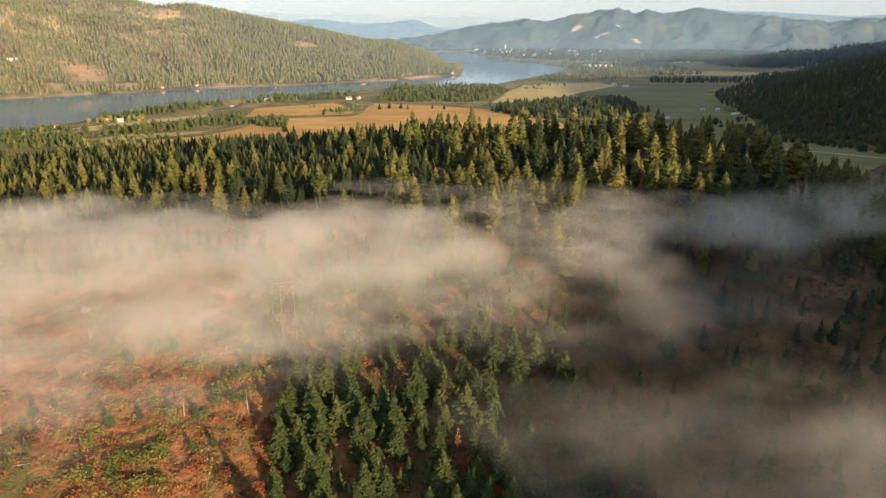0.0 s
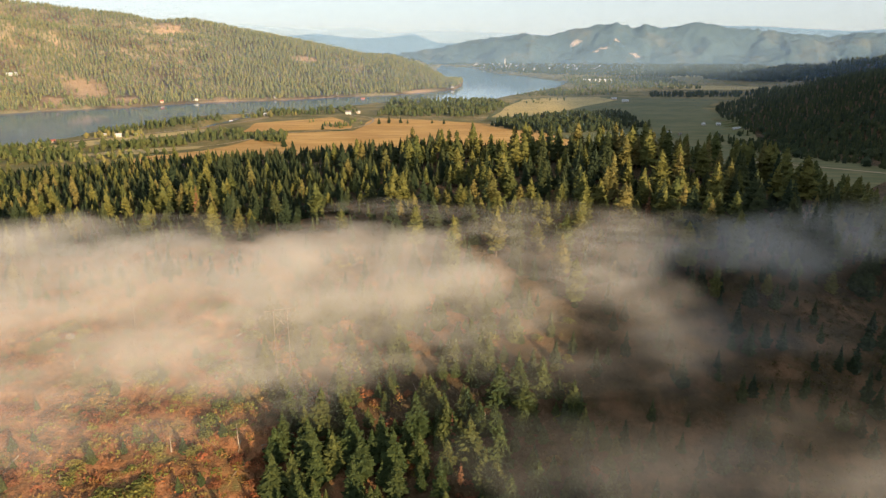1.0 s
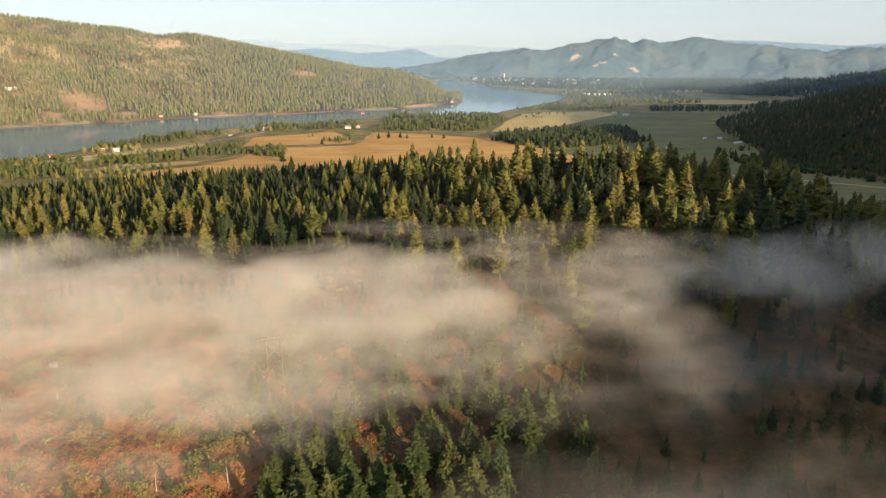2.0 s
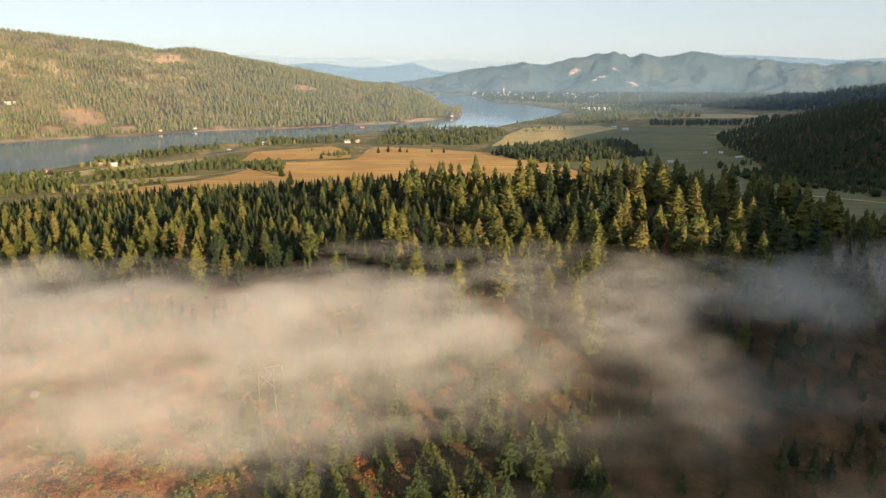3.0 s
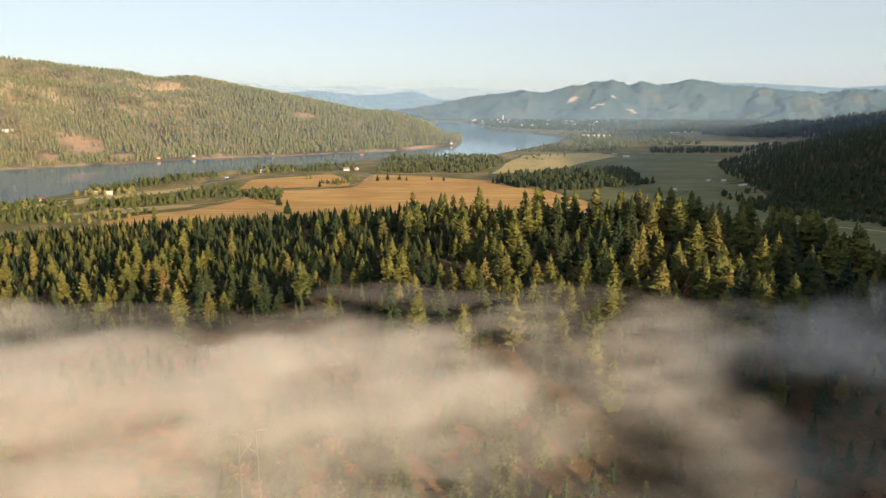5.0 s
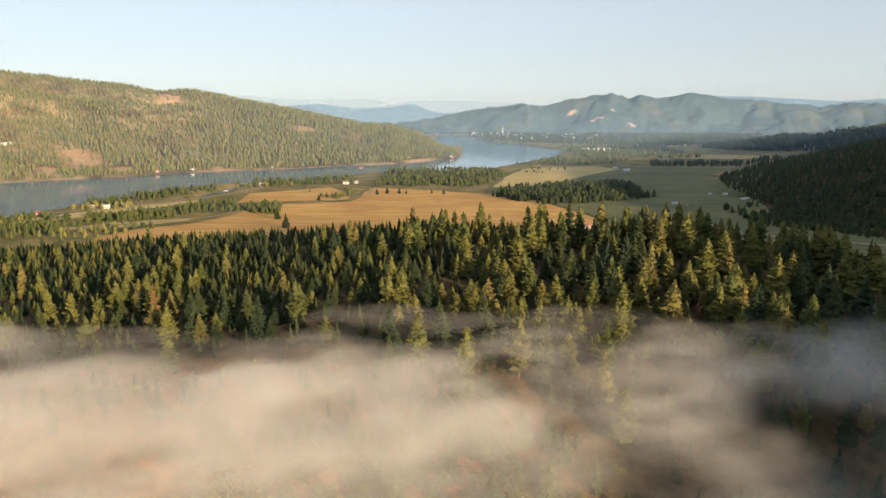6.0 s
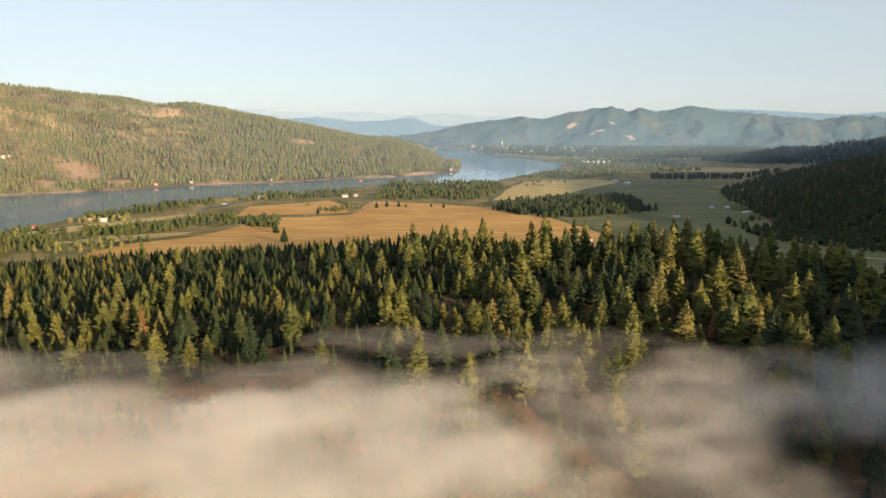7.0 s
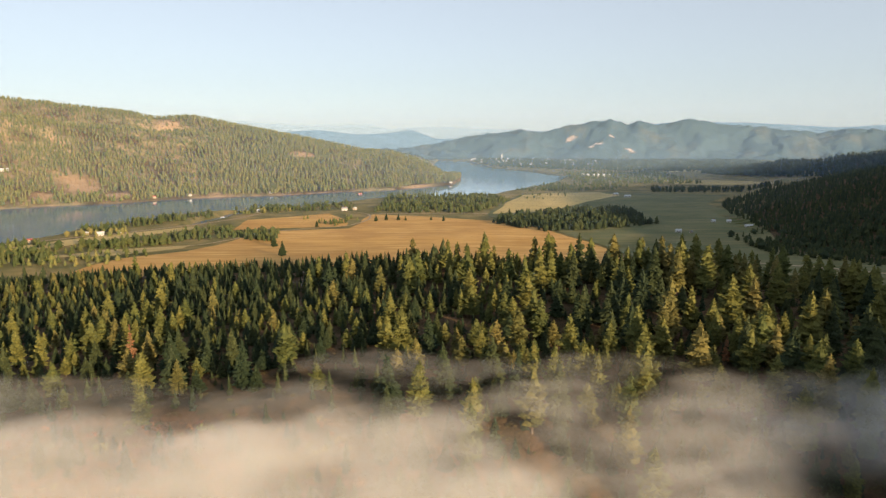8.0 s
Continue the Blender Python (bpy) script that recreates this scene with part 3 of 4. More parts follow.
FIR = tree_kind("fir_tree", "fir", NEEDLES, "tall dark green fir with a narrow pointed crown", range(1, 7), 23, 8)
PONDEROSA = tree_kind("pine_tree", "pine", PINE, "sunlit yellow-green pine with a rounded open crown", range(11, 17), 20, 8)
YOUNG = tree_kind("young_fir", "young", YOUNG_NEEDLES, "young green fir on the brushy slope", range(21, 25), 16, 8, 8.0)
DEAD = tree_kind("dead_tree", "dead", RUST, "dead conifer with rust-red needles", range(31, 33), 15, 7)


def scatter(name, models, x, y, size, material, label, category="trees", seed=0, wide=(0.85, 1.2), sink=0.3):
    """Many trees joined into one mesh, each with its own size, turn and tint."""
    rng = np.random.default_rng(seed)
    z = height(x, y) - sink
    cos, tris, mats, tints, n = [], [], [], [], 0
    turn = rng.uniform(0, 6.283, len(x))
    broad = rng.uniform(*wide, len(x)) * size
    tint = rng.random(len(x))
    pick = rng.integers(0, len(models), len(x))
    for k, (co, tri, mat) in enumerate(models):
        who = np.nonzero(pick == k)[0]
        if not len(who):
            continue
        c, s = np.cos(turn[who])[:, None], np.sin(turn[who])[:, None]
        px = (co[None, :, 0] * c - co[None, :, 1] * s) * broad[who][:, None] + x[who][:, None]
        py = (co[None, :, 0] * s + co[None, :, 1] * c) * broad[who][:, None] + y[who][:, None]
        pz = co[None, :, 2] * size[who][:, None] + z[who][:, None]
        cos.append(np.stack([px, py, pz], -1).reshape(-1, 3))
        tris.append((tri[None] + (np.arange(len(who)) * len(co))[:, None, None]).reshape(-1, 3) + n)
        mats.append(np.tile(mat, len(who)))
        tints.append(np.repeat(tint[who], len(co)))
        n += len(who) * len(co)
    me = mesh_from(name, np.concatenate(cos), np.concatenate(tris), True)
    me.materials.append(material)
    me.materials.append(BARK)
    me.polygons.foreach_set("material_index", np.concatenate(mats).astype(np.int32))
    me.attributes.new("tint", "FLOAT", "POINT").data.foreach_set("value", np.concatenate(tints).astype(np.float32))
    me.update()
    return tagged(new(name, me), label, category, kind="stuff")


def model(kind, seed, whorls, per, tall=14.0, sides=4):
    """A light tree for joined woods: crown and trunk in one pair of arrays."""
    cc, ct = crown(kind, seed, whorls, per, 1, tall)
    tc, tt = stem(tall * 0.9, tall * 0.018, sides, 1)
    return np.concatenate([cc, tc]), np.concatenate([ct, tt + len(cc)]), np.concatenate([np.zeros(len(ct)), np.ones(len(tt))])


MID_MODELS = [model("fir", 41, 10, 7), model("fir", 42, 9, 7), model("pine", 43, 9, 7), model("fir", 44, 11, 7), model("pine", 45, 9, 7), model("fir", 46, 10, 7)]
MID_FIRS = [MID_MODELS[0], MID_MODELS[1], MID_MODELS[3], MID_MODELS[5]]


def tiered(seed, tiers, sides, tall=14.0, reach=0.25, start=0.1, rounded=False):
    """A small far conifer of ragged overlapping skirts on a trunk."""
    r = np.random.default_rng(seed)
    co, tri = [], []
    for t in range(tiers):
        q0 = start + (1 - start) * t / (tiers + 0.3)
        q1 = min(1.0, q0 + 1.9 * (1 - start) / (tiers + 0.3))
        f = t / tiers
        rad = reach * tall * ((1 - f) ** 0.8 if not rounded else math.sin(math.pi * min(1, 0.25 + 0.75 * f)) * 0.9 + 0.1) * r.uniform(0.85, 1.15)
        n = len(co)
        co.append((r.normal(0, 0.12), r.normal(0, 0.12), q1 * tall))
        turn = r.uniform(0, 6.28)
        for k in range(sides):
            jag = r.uniform(0.6, 1.2)
            co.append((rad * jag * math.cos(turn + k * 6.283 / sides), rad * jag * math.sin(turn + k * 6.283 / sides), q0 * tall + r.uniform(-0.5, 0.5)))
            tri.append((n, n + 1 + k, n + 1 + (k + 1) % sides))
    tc, tt = stem(tall * 0.5, tall * 0.018, 3, 1)
    return np.concatenate([np.array(co), tc]), np.concatenate([np.array(tri), tt + len(co)]), np.concatenate([np.zeros(len(tri)), np.ones(len(tt))])


FAR_MODELS = [tiered(51, 6, 7), tiered(52, 5, 7, reach=0.21), tiered(53, 5, 7, reach=0.27, start=0.16, rounded=True), tiered(54, 7, 7, reach=0.23), tiered(55, 6, 6, reach=0.29)]
VALLEY_MODELS = [tiered(56, 5, 7, reach=0.37, rounded=True), tiered(57, 6, 7, reach=0.32), tiered(58, 4, 7, reach=0.42, start=0.12, rounded=True), tiered(59, 5, 7, reach=0.28)]
FAR_FIRS = [FAR_MODELS[0], FAR_MODELS[1], FAR_MODELS[3]]
TINY_MODELS = [tiered(61, 3, 5, reach=0.3), tiered(62, 3, 5, reach=0.34, rounded=True)]


def jittered(x0, x1, y0, y1, step, seed):
    """Places on a loosely shaken grid."""
    rng = np.random.default_rng(seed)
    x, y = np.meshgrid(np.arange(x0, x1, step), np.arange(y0, y1, step))
    x = x + (np.arange(x.shape[0]) % 2)[:, None] * step / 2
    return (x + rng.uniform(-0.46, 0.46, x.shape) * step).ravel(), (y + rng.uniform(-0.46, 0.46, y.shape) * step).ravel()


# The wood on the rise ahead.
rng = np.random.default_rng(5)
tx, ty = jittered(-520, 420, 226, 600, 7.1, 1)
keep = (np.abs(tx) < 0.72 * (ty + 40)) & (height(tx, ty) > 24 + 4 * fbm(tx, ty, 50, 2, 6))
density = 0.66 + 0.95 * fbm(tx, ty, 42, 3, 14)
front = curve(tx, (-400, 290), (-180, 250), (-60, 222), (60, 218), (140, 222), (300, 235))
back = smooth(55, 95, ty - front) * smooth(40, -20, tx)
density = (density + 0.25 * smooth(50, 90, ty - front) + 0.3 * back) * (0.45 + 0.55 * smooth(6, 40, ty - front))
keep &= rng.random(len(tx)) < density
keep &= ~((np.hypot((tx - 0) / 16, (ty - 316) / 9) < 1) | (np.hypot((tx - 62) / 10, (ty - 262) / 7) < 1))
keep_i = np.nonzero(keep)[0]
tx, ty = tx[keep], ty[keep]
tz = height(tx, ty)
tall_one = (rng.random(len(tx)) + 0.45 * fbm(tx, ty, 40, 2, 27)) > curve(tx, (-200, 0.74), (-30, 0.70), (40, 0.60)) + 0.16 * back[keep_i]
grow = np.where(tall_one, rng.uniform(0.85, 1.30, len(tx)), rng.uniform(0.36, 0.70, len(tx)) * (1 - back[keep_i]) + rng.uniform(0.58, 0.80, len(tx)) * back[keep_i]) * (1 + 0.15 * fbm(tx, ty, 45, 3, 18)) * curve(tx, (-400, 0.74), (-100, 0.80), (20, 1.0), (60, 1.14), (150, 1.24), (400, 1.0))
order = np.argsort(ty + 0.15 * np.abs(tx) + np.where(tall_one, 0, 40))
# low trees at the back lean to dark firs, whose colour stands for shade
is_pine = (fbm(tx, ty, 55, 2, 23) + rng.normal(0, 0.35, len(tx)) + np.where(tall_one, 0.16, -0.45 * back[keep_i])) > 0.0
single, counts = np.zeros(len(tx), bool), {True: 0, False: 0}
for i in order:
    k = bool(is_pine[i])
    if counts[k] < 260 and abs(tx[i]) < 0.68 * (ty[i] + 10):
        counts[k] += 1
        single[i] = True
for i in np.nonzero(single)[0]:
    plant(PONDEROSA if is_pine[i] else FIR, int(rng.integers(0, 6)), tx[i], ty[i], tz[i] - 0.2, grow[i], rng.uniform(0, 6.28), rng.uniform(1.0, 1.35) * (1.0 if grow[i] > 0.75 else 1.2), "trees of the wooded rise")
rest = ~single
hidden = ty > curve(tx, (-400, 540), (-276, 500), (-188, 490), (-110, 470), (0, 425), (240, 390))
for who, models_, material_, label_, seed_ in ((rest & ~is_pine & ~hidden, MID_FIRS, NEEDLES, "dense dark green firs covering the rise", 2), (rest & is_pine & ~hidden, [MID_MODELS[2], MID_MODELS[4]], PINE, "yellow-green pines mixed into the wood", 3), (rest & hidden, FAR_FIRS, NEEDLES, "dark firs on the far side of the rise", 5)):
    scatter("forest", models_, tx[who], ty[who], grow[who], material_, label_, seed=seed_, wide=(1.05, 1.45))
for x_, y_, s_ in ((-104.5, 292, 1.1), (84, 283, 0.75)):
    plant(DEAD, int(x_) % 2, x_, y_, float(height(x_, y_)) - 0.2, s_, x_, 0.9, "dead trees")

# Small firs between them.
sx, sy = jittered(-330, 330, 240, 430, 5.4, 51)
keep = (np.abs(sx) < 0.72 * (sy + 10)) & (rng.random(len(sx)) < 0.45 + 0.30 * smooth(10, 60, sy - curve(sx, (-400, 300), (-180, 262), (-60, 236), (60, 228), (140, 230), (300, 245))))
sx, sy = sx[keep], sy[keep]
scatter("understory", [model("young", 71, 5, 5), model("young", 72, 6, 5), model("fir", 73, 5, 5)], sx, sy, rng.uniform(0.18, 0.50, len(sx)), NEEDLES, "small dark firs filling the wood", seed=9)

# Young firs in the brushy hollow below.
yx, yy = jittered(-75, 70, 128, 226, 5.0, 7)
lean_ = yx + 18 + 0.30 * (yy - 170) - 10 * fbm(yx, yy, 25, 2, 3)
keep = (lean_ > -32) & (lean_ < 62) & (rng.random(len(yx)) < 0.84 - 0.3 * smooth(30, 60, lean_))
yx, yy = yx[keep], yy[keep]
for x_, y_ in zip(yx, yy):
    plant(YOUNG, int(rng.integers(0, 4)), x_, y_, float(height(x_, y_)) - 0.2, rng.uniform(0.5, 0.95) if rng.random() < 0.55 else rng.uniform(1.0, 1.8), rng.uniform(0, 6.28), rng.uniform(1.2, 1.55), "young firs in the hollow")
for k_ in range(26):                                    # strays on the cleared slope
    x_, y_ = rng.uniform(-120, -46), rng.uniform(140, 205)
    plant(YOUNG, k_, x_, y_, float(height(x_, y_)) - 0.2, rng.uniform(0.35, 0.8), rng.uniform(0, 6.28), rng.uniform(1.1, 1.5), "young firs in the hollow")
hx, hy = jittered(-230, 260, 112, 245, 7.5, 8)
lean_ = hx + 0.30 * (hy - 170)
keep = ((lean_ > 30) | (hy > 225)) & (rng.random(len(hx)) < 0.6)
hx, hy = hx[keep], hy[keep]
scatter("forest", MID_FIRS, hx, hy, rng.uniform(0.32, 0.80, len(hx)), NEEDLES, "young firs half hidden in mist", seed=4)
for x_, y_, s_ in ((2, 172, 0.75), (-30, 152, 0.5), (4, 160, 0.55)):
    plant(DEAD, int(y_) % 2, x_, y_, float(height(x_, y_)) - 0.2, s_, x_, 0.8, "dead trees")

# Woods of the valley and hills.
lx, ly = jittered(-1750, 140, 1450, 3000, 9.9, 9)
la, lr = polar(lx, ly)
ls = (lr - far_bank(la)) / (curve(la, (-1.2, 1900), (-0.65, 2350), (-0.36, 2600), (-0.1, 2600), (0.03, 2650)) - far_bank(la))
thick = 0.80 - 0.60 * fbm(lx, ly, 150, 4, 31)
keep = (ls > 0.012) & (ls < 1.12) & (la > -0.74) & (la < 0.034) & (height(lx, ly) > 3) & (rng.random(len(lx)) < thick)
keep &= ~((la > -0.045) & (ls < 0.10) & (la < 0.026))
for a0, s0, da, ds in ((-0.327, 0.02, 0.018, 0.045), (-0.53, 0.20, 0.035, 0.10), (-0.47, 0.10, 0.03, 0.05), (-0.585, 0.10, 0.02, 0.05), (-0.395, 1.0, 0.022, 0.09), (-0.20, 0.55, 0.02, 0.05)):
    keep &= (np.hypot((la - a0) / da, ((lr - far_bank(la)) / 800 - s0) / ds) > 0.95) | (rng.random(len(lx)) < 0.12)
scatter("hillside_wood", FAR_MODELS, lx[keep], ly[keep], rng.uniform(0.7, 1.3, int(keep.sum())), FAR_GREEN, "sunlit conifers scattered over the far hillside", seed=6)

rx_, ry_ = jittered(300, 1300, 620, 1560, 10.0, 10)
ra, rr_ = polar(rx_, ry_)
keep = (right_hill(rx_, ry_) > 9) & (ra < 0.80) & (rng.random(len(rx_)) < 0.92)
# the shaded hills take darker needles than the sunlit hillside
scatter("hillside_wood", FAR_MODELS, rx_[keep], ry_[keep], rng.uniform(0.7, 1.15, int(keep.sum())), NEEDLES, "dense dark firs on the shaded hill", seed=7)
bx_, by_ = jittered(780, 2300, 2300, 2950, 15.0, 11)
keep = (back_right_hill(bx_, by_) > 10) & (rng.random(len(bx_)) < 0.95)
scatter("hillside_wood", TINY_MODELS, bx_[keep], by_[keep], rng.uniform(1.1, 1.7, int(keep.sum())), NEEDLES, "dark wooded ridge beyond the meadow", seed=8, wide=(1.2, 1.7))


def copse(poly, step, seed, label, size=(0.5, 0.95), models=None, material=None, amount=0.78):
    xs, ys = [p[0] for p in poly], [p[1] for p in poly]
    x, y = jittered(min(xs), max(xs), min(ys), max(ys), step, seed)
    r = np.random.default_rng(seed)
    k = inside(poly, x, y) & (r.random(len(x)) < amount) & ((fbm(x, y, 36, 2, seed) > -0.22) | (r.random(len(x)) < 0.25) | (step > 15)) & (height(x, y) > 1.5)
    return scatter("copse", models or VALLEY_MODELS + FAR_MODELS, x[k], y[k], r.uniform(*size, int(k.sum())), material or WOODLAND, label, "trees", seed, wide=(1.0, 1.4))


copse([(85, 1255), (130, 1385), (244, 1430), (365, 1460), (372, 1240), (281, 1180), (160, 1145)], 8.5, 61, "compact dark copse standing in the meadow", (0.75, 1.15), material=NEEDLES)
copse([(-134, 1420), (-128, 1770), (112, 1800), (160, 1640), (70, 1425), (-46, 1410)], 10, 62, "riverside wood of green conifers", (0.6, 1.1))
copse([(-590, 1165), (-540, 1290), (-455, 1400), (-420, 1380), (-470, 1280), (-540, 1150)], 9, 63, "row of conifers along the river bank")
copse([(-500, 1000), (-440, 1100), (-370, 1190), (-300, 1130), (-345, 1060), (-440, 960)], 9.5, 64, "belt of conifers beside the farm track", amount=0.75)
copse([(-640, 960), (-600, 1040), (-520, 1010), (-480, 900), (-420, 800), (-520, 760)], 10.5, 65, "scattered trees near the river", amount=0.6)
copse([(-520, 960), (-450, 1020), (-370, 960), (-350, 880), (-400, 800), (-460, 840)], 11, 76, "loose trees between the river and the hay field", (0.4, 0.75), amount=0.3)
copse([(-345, 1075), (-300, 1150), (-255, 1130), (-238, 1040), (-262, 1050), (-300, 1080)], 8, 66, "hedge of trees at the field's edge")
copse([(-440, 1450), (-420, 1520), (-280, 1590), (-200, 1600), (-180, 1500), (-260, 1440), (-360, 1410)], 11, 67, "trees round riverside houses", amount=0.6)
copse([(-225, 1215), (-215, 1262), (-165, 1258), (-170, 1215)], 8, 68, "clump of trees in the hay field", (0.5, 0.9))
copse([(190, 1940), (320, 2180), (520, 2250), (560, 2050), (420, 1960)], 13, 69, "low trees on the river flats", (0.5, 0.9), amount=0.7)
copse([(560, 1890), (590, 2010), (980, 2030), (900, 1900)], 16, 70, "dark belt of trees beyond the meadow", (0.8, 1.2), material=NEEDLES)
copse([(440, 2250), (480, 2900), (900, 2900), (820, 2200)], 21, 71, "woods round the town's edge", (0.7, 1.1), amount=0.8, models=TINY_MODELS)
copse([(190, 3600), (180, 4500), (1900, 4300), (1700, 2950), (900, 2950), (500, 3150)], 23, 72, "hazy woods of the far plain", (0.8, 1.3), amount=0.8, models=TINY_MODELS, material=NEEDLES)
copse([(-800, 4100), (-700, 4500), (180, 4560), (150, 4400), (0, 4200)], 40, 73, "far wooded plain behind the river", (0.8, 1.3), amount=0.8, models=TINY_MODELS, material=NEEDLES)
copse([(420, 1000), (430, 1090), (560, 1200), (600, 1100), (520, 950)], 14, 74, "dark trees along the shaded slope", material=NEEDLES)
copse([(400, 885), (420, 1010), (600, 1150), (800, 1000), (720, 640), (560, 640), (462, 790)], 9.5, 75, "shaded dark trees below the hill", material=NEEDLES, amount=0.85)
LEAFY = foliage("broad_leaves", (0.17, 0.19, 0.07), (0.24, 0.24, 0.085), (0.30, 0.25, 0.09), (0.14, 0.17, 0.065))
copse([(-575, 1090), (-545, 1150), (-500, 1165), (-480, 1120), (-520, 1080)], 11, 81, "yellow-green leafy trees round the farmhouse", (0.5, 0.85), VALLEY_MODELS, LEAFY, 0.5)
copse([(-640, 930), (-610, 1030), (-540, 1040), (-500, 930), (-540, 880)], 13, 82, "olive leafy trees and scrub by the river", (0.3, 0.7), VALLEY_MODELS, LEAFY, 0.5)
copse([(-430, 1400), (-400, 1480), (-320, 1500), (-300, 1440), (-370, 1390)], 12, 83, "leafy trees among the riverside houses", (0.4, 0.75), VALLEY_MODELS, LEAFY, 0.5)
copse([(-480, 830), (-440, 900), (-380, 880), (-350, 800), (-420, 780)], 12, 84, "scrubby leafy trees behind the wooded rise", (0.35, 0.7), VALLEY_MODELS, LEAFY, 0.45)
copse([(-262, 1300), (-225, 1350), (-150, 1345), (-135, 1290), (-200, 1275)], 15, 85, "scattered small trees round a farmyard", (0.35, 0.7), VALLEY_MODELS, LEAFY, 0.4)
copse([(140, 1640), (190, 1790), (320, 1850), (330, 1800), (230, 1690)], 15, 86, "scattered low trees along a field edge", (0.3, 0.6), VALLEY_MODELS, WOODLAND, 0.35)
for x_, y_, s_ in ((-193, 885, 1.35), (-229, 994, 1.2), (-118, 1284, 0.9), (-101, 1301, 0.95), (-79, 1301, 0.85), (-66, 1296, 0.6), (-20, 1300, 0.6), (2, 1290, 0.7), (-209, 1206, 0.8)):
    plant(FIR, int(abs(x_)), x_, y_, float(height(x_, y_)) + 0.3, s_, x_, 1.35, "lone trees in the fields")


# ---------------------------------------------------------------- mist
def noise3(x, y, z, size, seed):
    k = z / size
    i = np.floor(k)
    f = k - i
    f = f * f * (3 - 2 * f)
    return value_noise(x / size, y / size, seed + i * 1.7) * (1 - f) + value_noise(x / size, y / size, seed + (i + 1) * 1.7) * f


MIST = [
    # centre, half sizes, thickness: the long bank and its billows
    ((-190, 213, 85), (120, 26, 15), 0.92),
    ((-92, 213, 88), (58, 22, 12), 0.85),
    ((-32, 211, 88), (50, 23, 13), 1.20),
    ((-70, 206, 96), (34, 15, 8), 0.50),
    ((-130, 217, 95), (36, 15, 8), 0.60),
    ((-150, 196, 72), (160, 20, 16), 0.46),
    ((-44, 194, 72), (54, 20, 16), 0.54),
    ((-140, 182, 64), (120, 24, 16), 0.30),
    ((-125, 203, 70), (60, 16, 14), 0.40),
    ((-150, 164, 57), (105, 38, 15), 0.12),
    ((-14, 186, 60), (40, 24, 13), 0.06),
    ((2, 208, 76), (26, 20, 14), 0.40),
    # thin streaks among the trees behind it
    ((-20, 253, 98), (36, 8, 3.8), 0.66),
    ((10, 236, 95), (32, 8, 4.2), 0.62),
    ((32, 246, 98), (28, 8, 3.6), 0.45),
    ((-95, 241, 93), (70, 10, 5), 0.60),
    ((-170, 252, 87), (80, 14, 6), 0.50),
    ((-60, 238, 85), (150, 20, 10), 0.20),
    # the dimmer bank beyond the gap
    ((84, 223, 93), (46, 23, 9), 0.52),
    ((46, 216, 88), (34, 25, 9), 0.48),
    ((50, 194, 82), (36, 21, 11), 0.44),
    ((120, 239, 89), (50, 26, 10), 0.42),
    ((140, 256, 86), (56, 24, 12), 0.42),
    ((205, 280, 78), (80, 46, 16), 0.44),
    ((34, 200, 72), (38, 30, 15), 0.30),
    ((98, 208, 76), (60, 30, 14), 0.16),
    # the near tongue
    ((96, 133, 80), (46, 16, 11), 0.17),
    ((62, 116, 76), (42, 22, 15), 0.13),
    ((120, 110, 74), (60, 28, 16), 0.13),
    ((40, 146, 60), (40, 24, 13), 0.14),
]


def mist_density(x, y, z):
    wx_ = x + 26 * (noise3(x, y, z, 40, 3) - 0.5) + 9 * (noise3(x, y, z, 13, 13) - 0.5)
    wy_ = y + 22 * (noise3(x, y, z, 36, 9) - 0.5) + 9 * (noise3(x, y, z, 12, 19) - 0.5)
    wz_ = z + 9 * (noise3(x, y, z, 28, 15) - 0.5) + 4 * (noise3(x, y, z, 10, 29) - 0.5)
    d = 0.0
    for (cx, cy, cz), (ax, ay, az), amount in MIST:
        q = ((wx_ - cx) / ax) ** 2 + ((wy_ - cy) / ay) ** 2 + ((wz_ - cz) / az) ** 2
        d = d + amount * np.clip((1.22 - q) * 2.4, 0, 1) ** 1.2
    n = 0.40 * noise3(x * 0.7, y, z * 1.8, 34, 1) + 0.34 * noise3(x * 0.6, y * 1.1, z * 2.0, 15, 5) + 0.26 * noise3(x * 0.6, y, z * 1.6, 8, 6)
    return np.clip(d, 0, 1.5) * smooth(0.29 - 0.08 * smooth(0, 60, x), 0.56, n + 0.10 * np.clip(d, 0, 1.2)) * smooth(0.5, 10.0, z - height(x, y))


def mist_material(name, colour, grain=0.062, low=0.36):
    k = Mat(name)
    k.t.nodes.remove(k.b)
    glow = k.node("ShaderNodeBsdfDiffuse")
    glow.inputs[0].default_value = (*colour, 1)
    # fixed normal, leaning up and sunward, puts even light into the flat sheets
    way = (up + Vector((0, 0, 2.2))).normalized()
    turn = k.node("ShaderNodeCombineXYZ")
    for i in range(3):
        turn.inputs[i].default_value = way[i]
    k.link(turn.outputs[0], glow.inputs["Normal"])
    clear = k.node("ShaderNodeBsdfTransparent")
    both = k.node("ShaderNodeMixShader")
    veil = k.attr("veil")
    wisp = k.calc("ADD", k.noise(grain, 7, 0.62, stretch=(0.62, 1.0, 1.7)), k.calc("MULTIPLY", veil, 1.3))
    k.link(k.calc("MULTIPLY", veil, k.calc("MULTIPLY", k.step(wisp, low, low + 0.34), 1.35)), both.inputs[0])
    k.link(clear.outputs[0], both.inputs[1])
    k.link(glow.outputs[0], both.inputs[2])
    k.link(both.outputs[0], k.t.nodes["Material Output"].inputs[0])
    return k.m


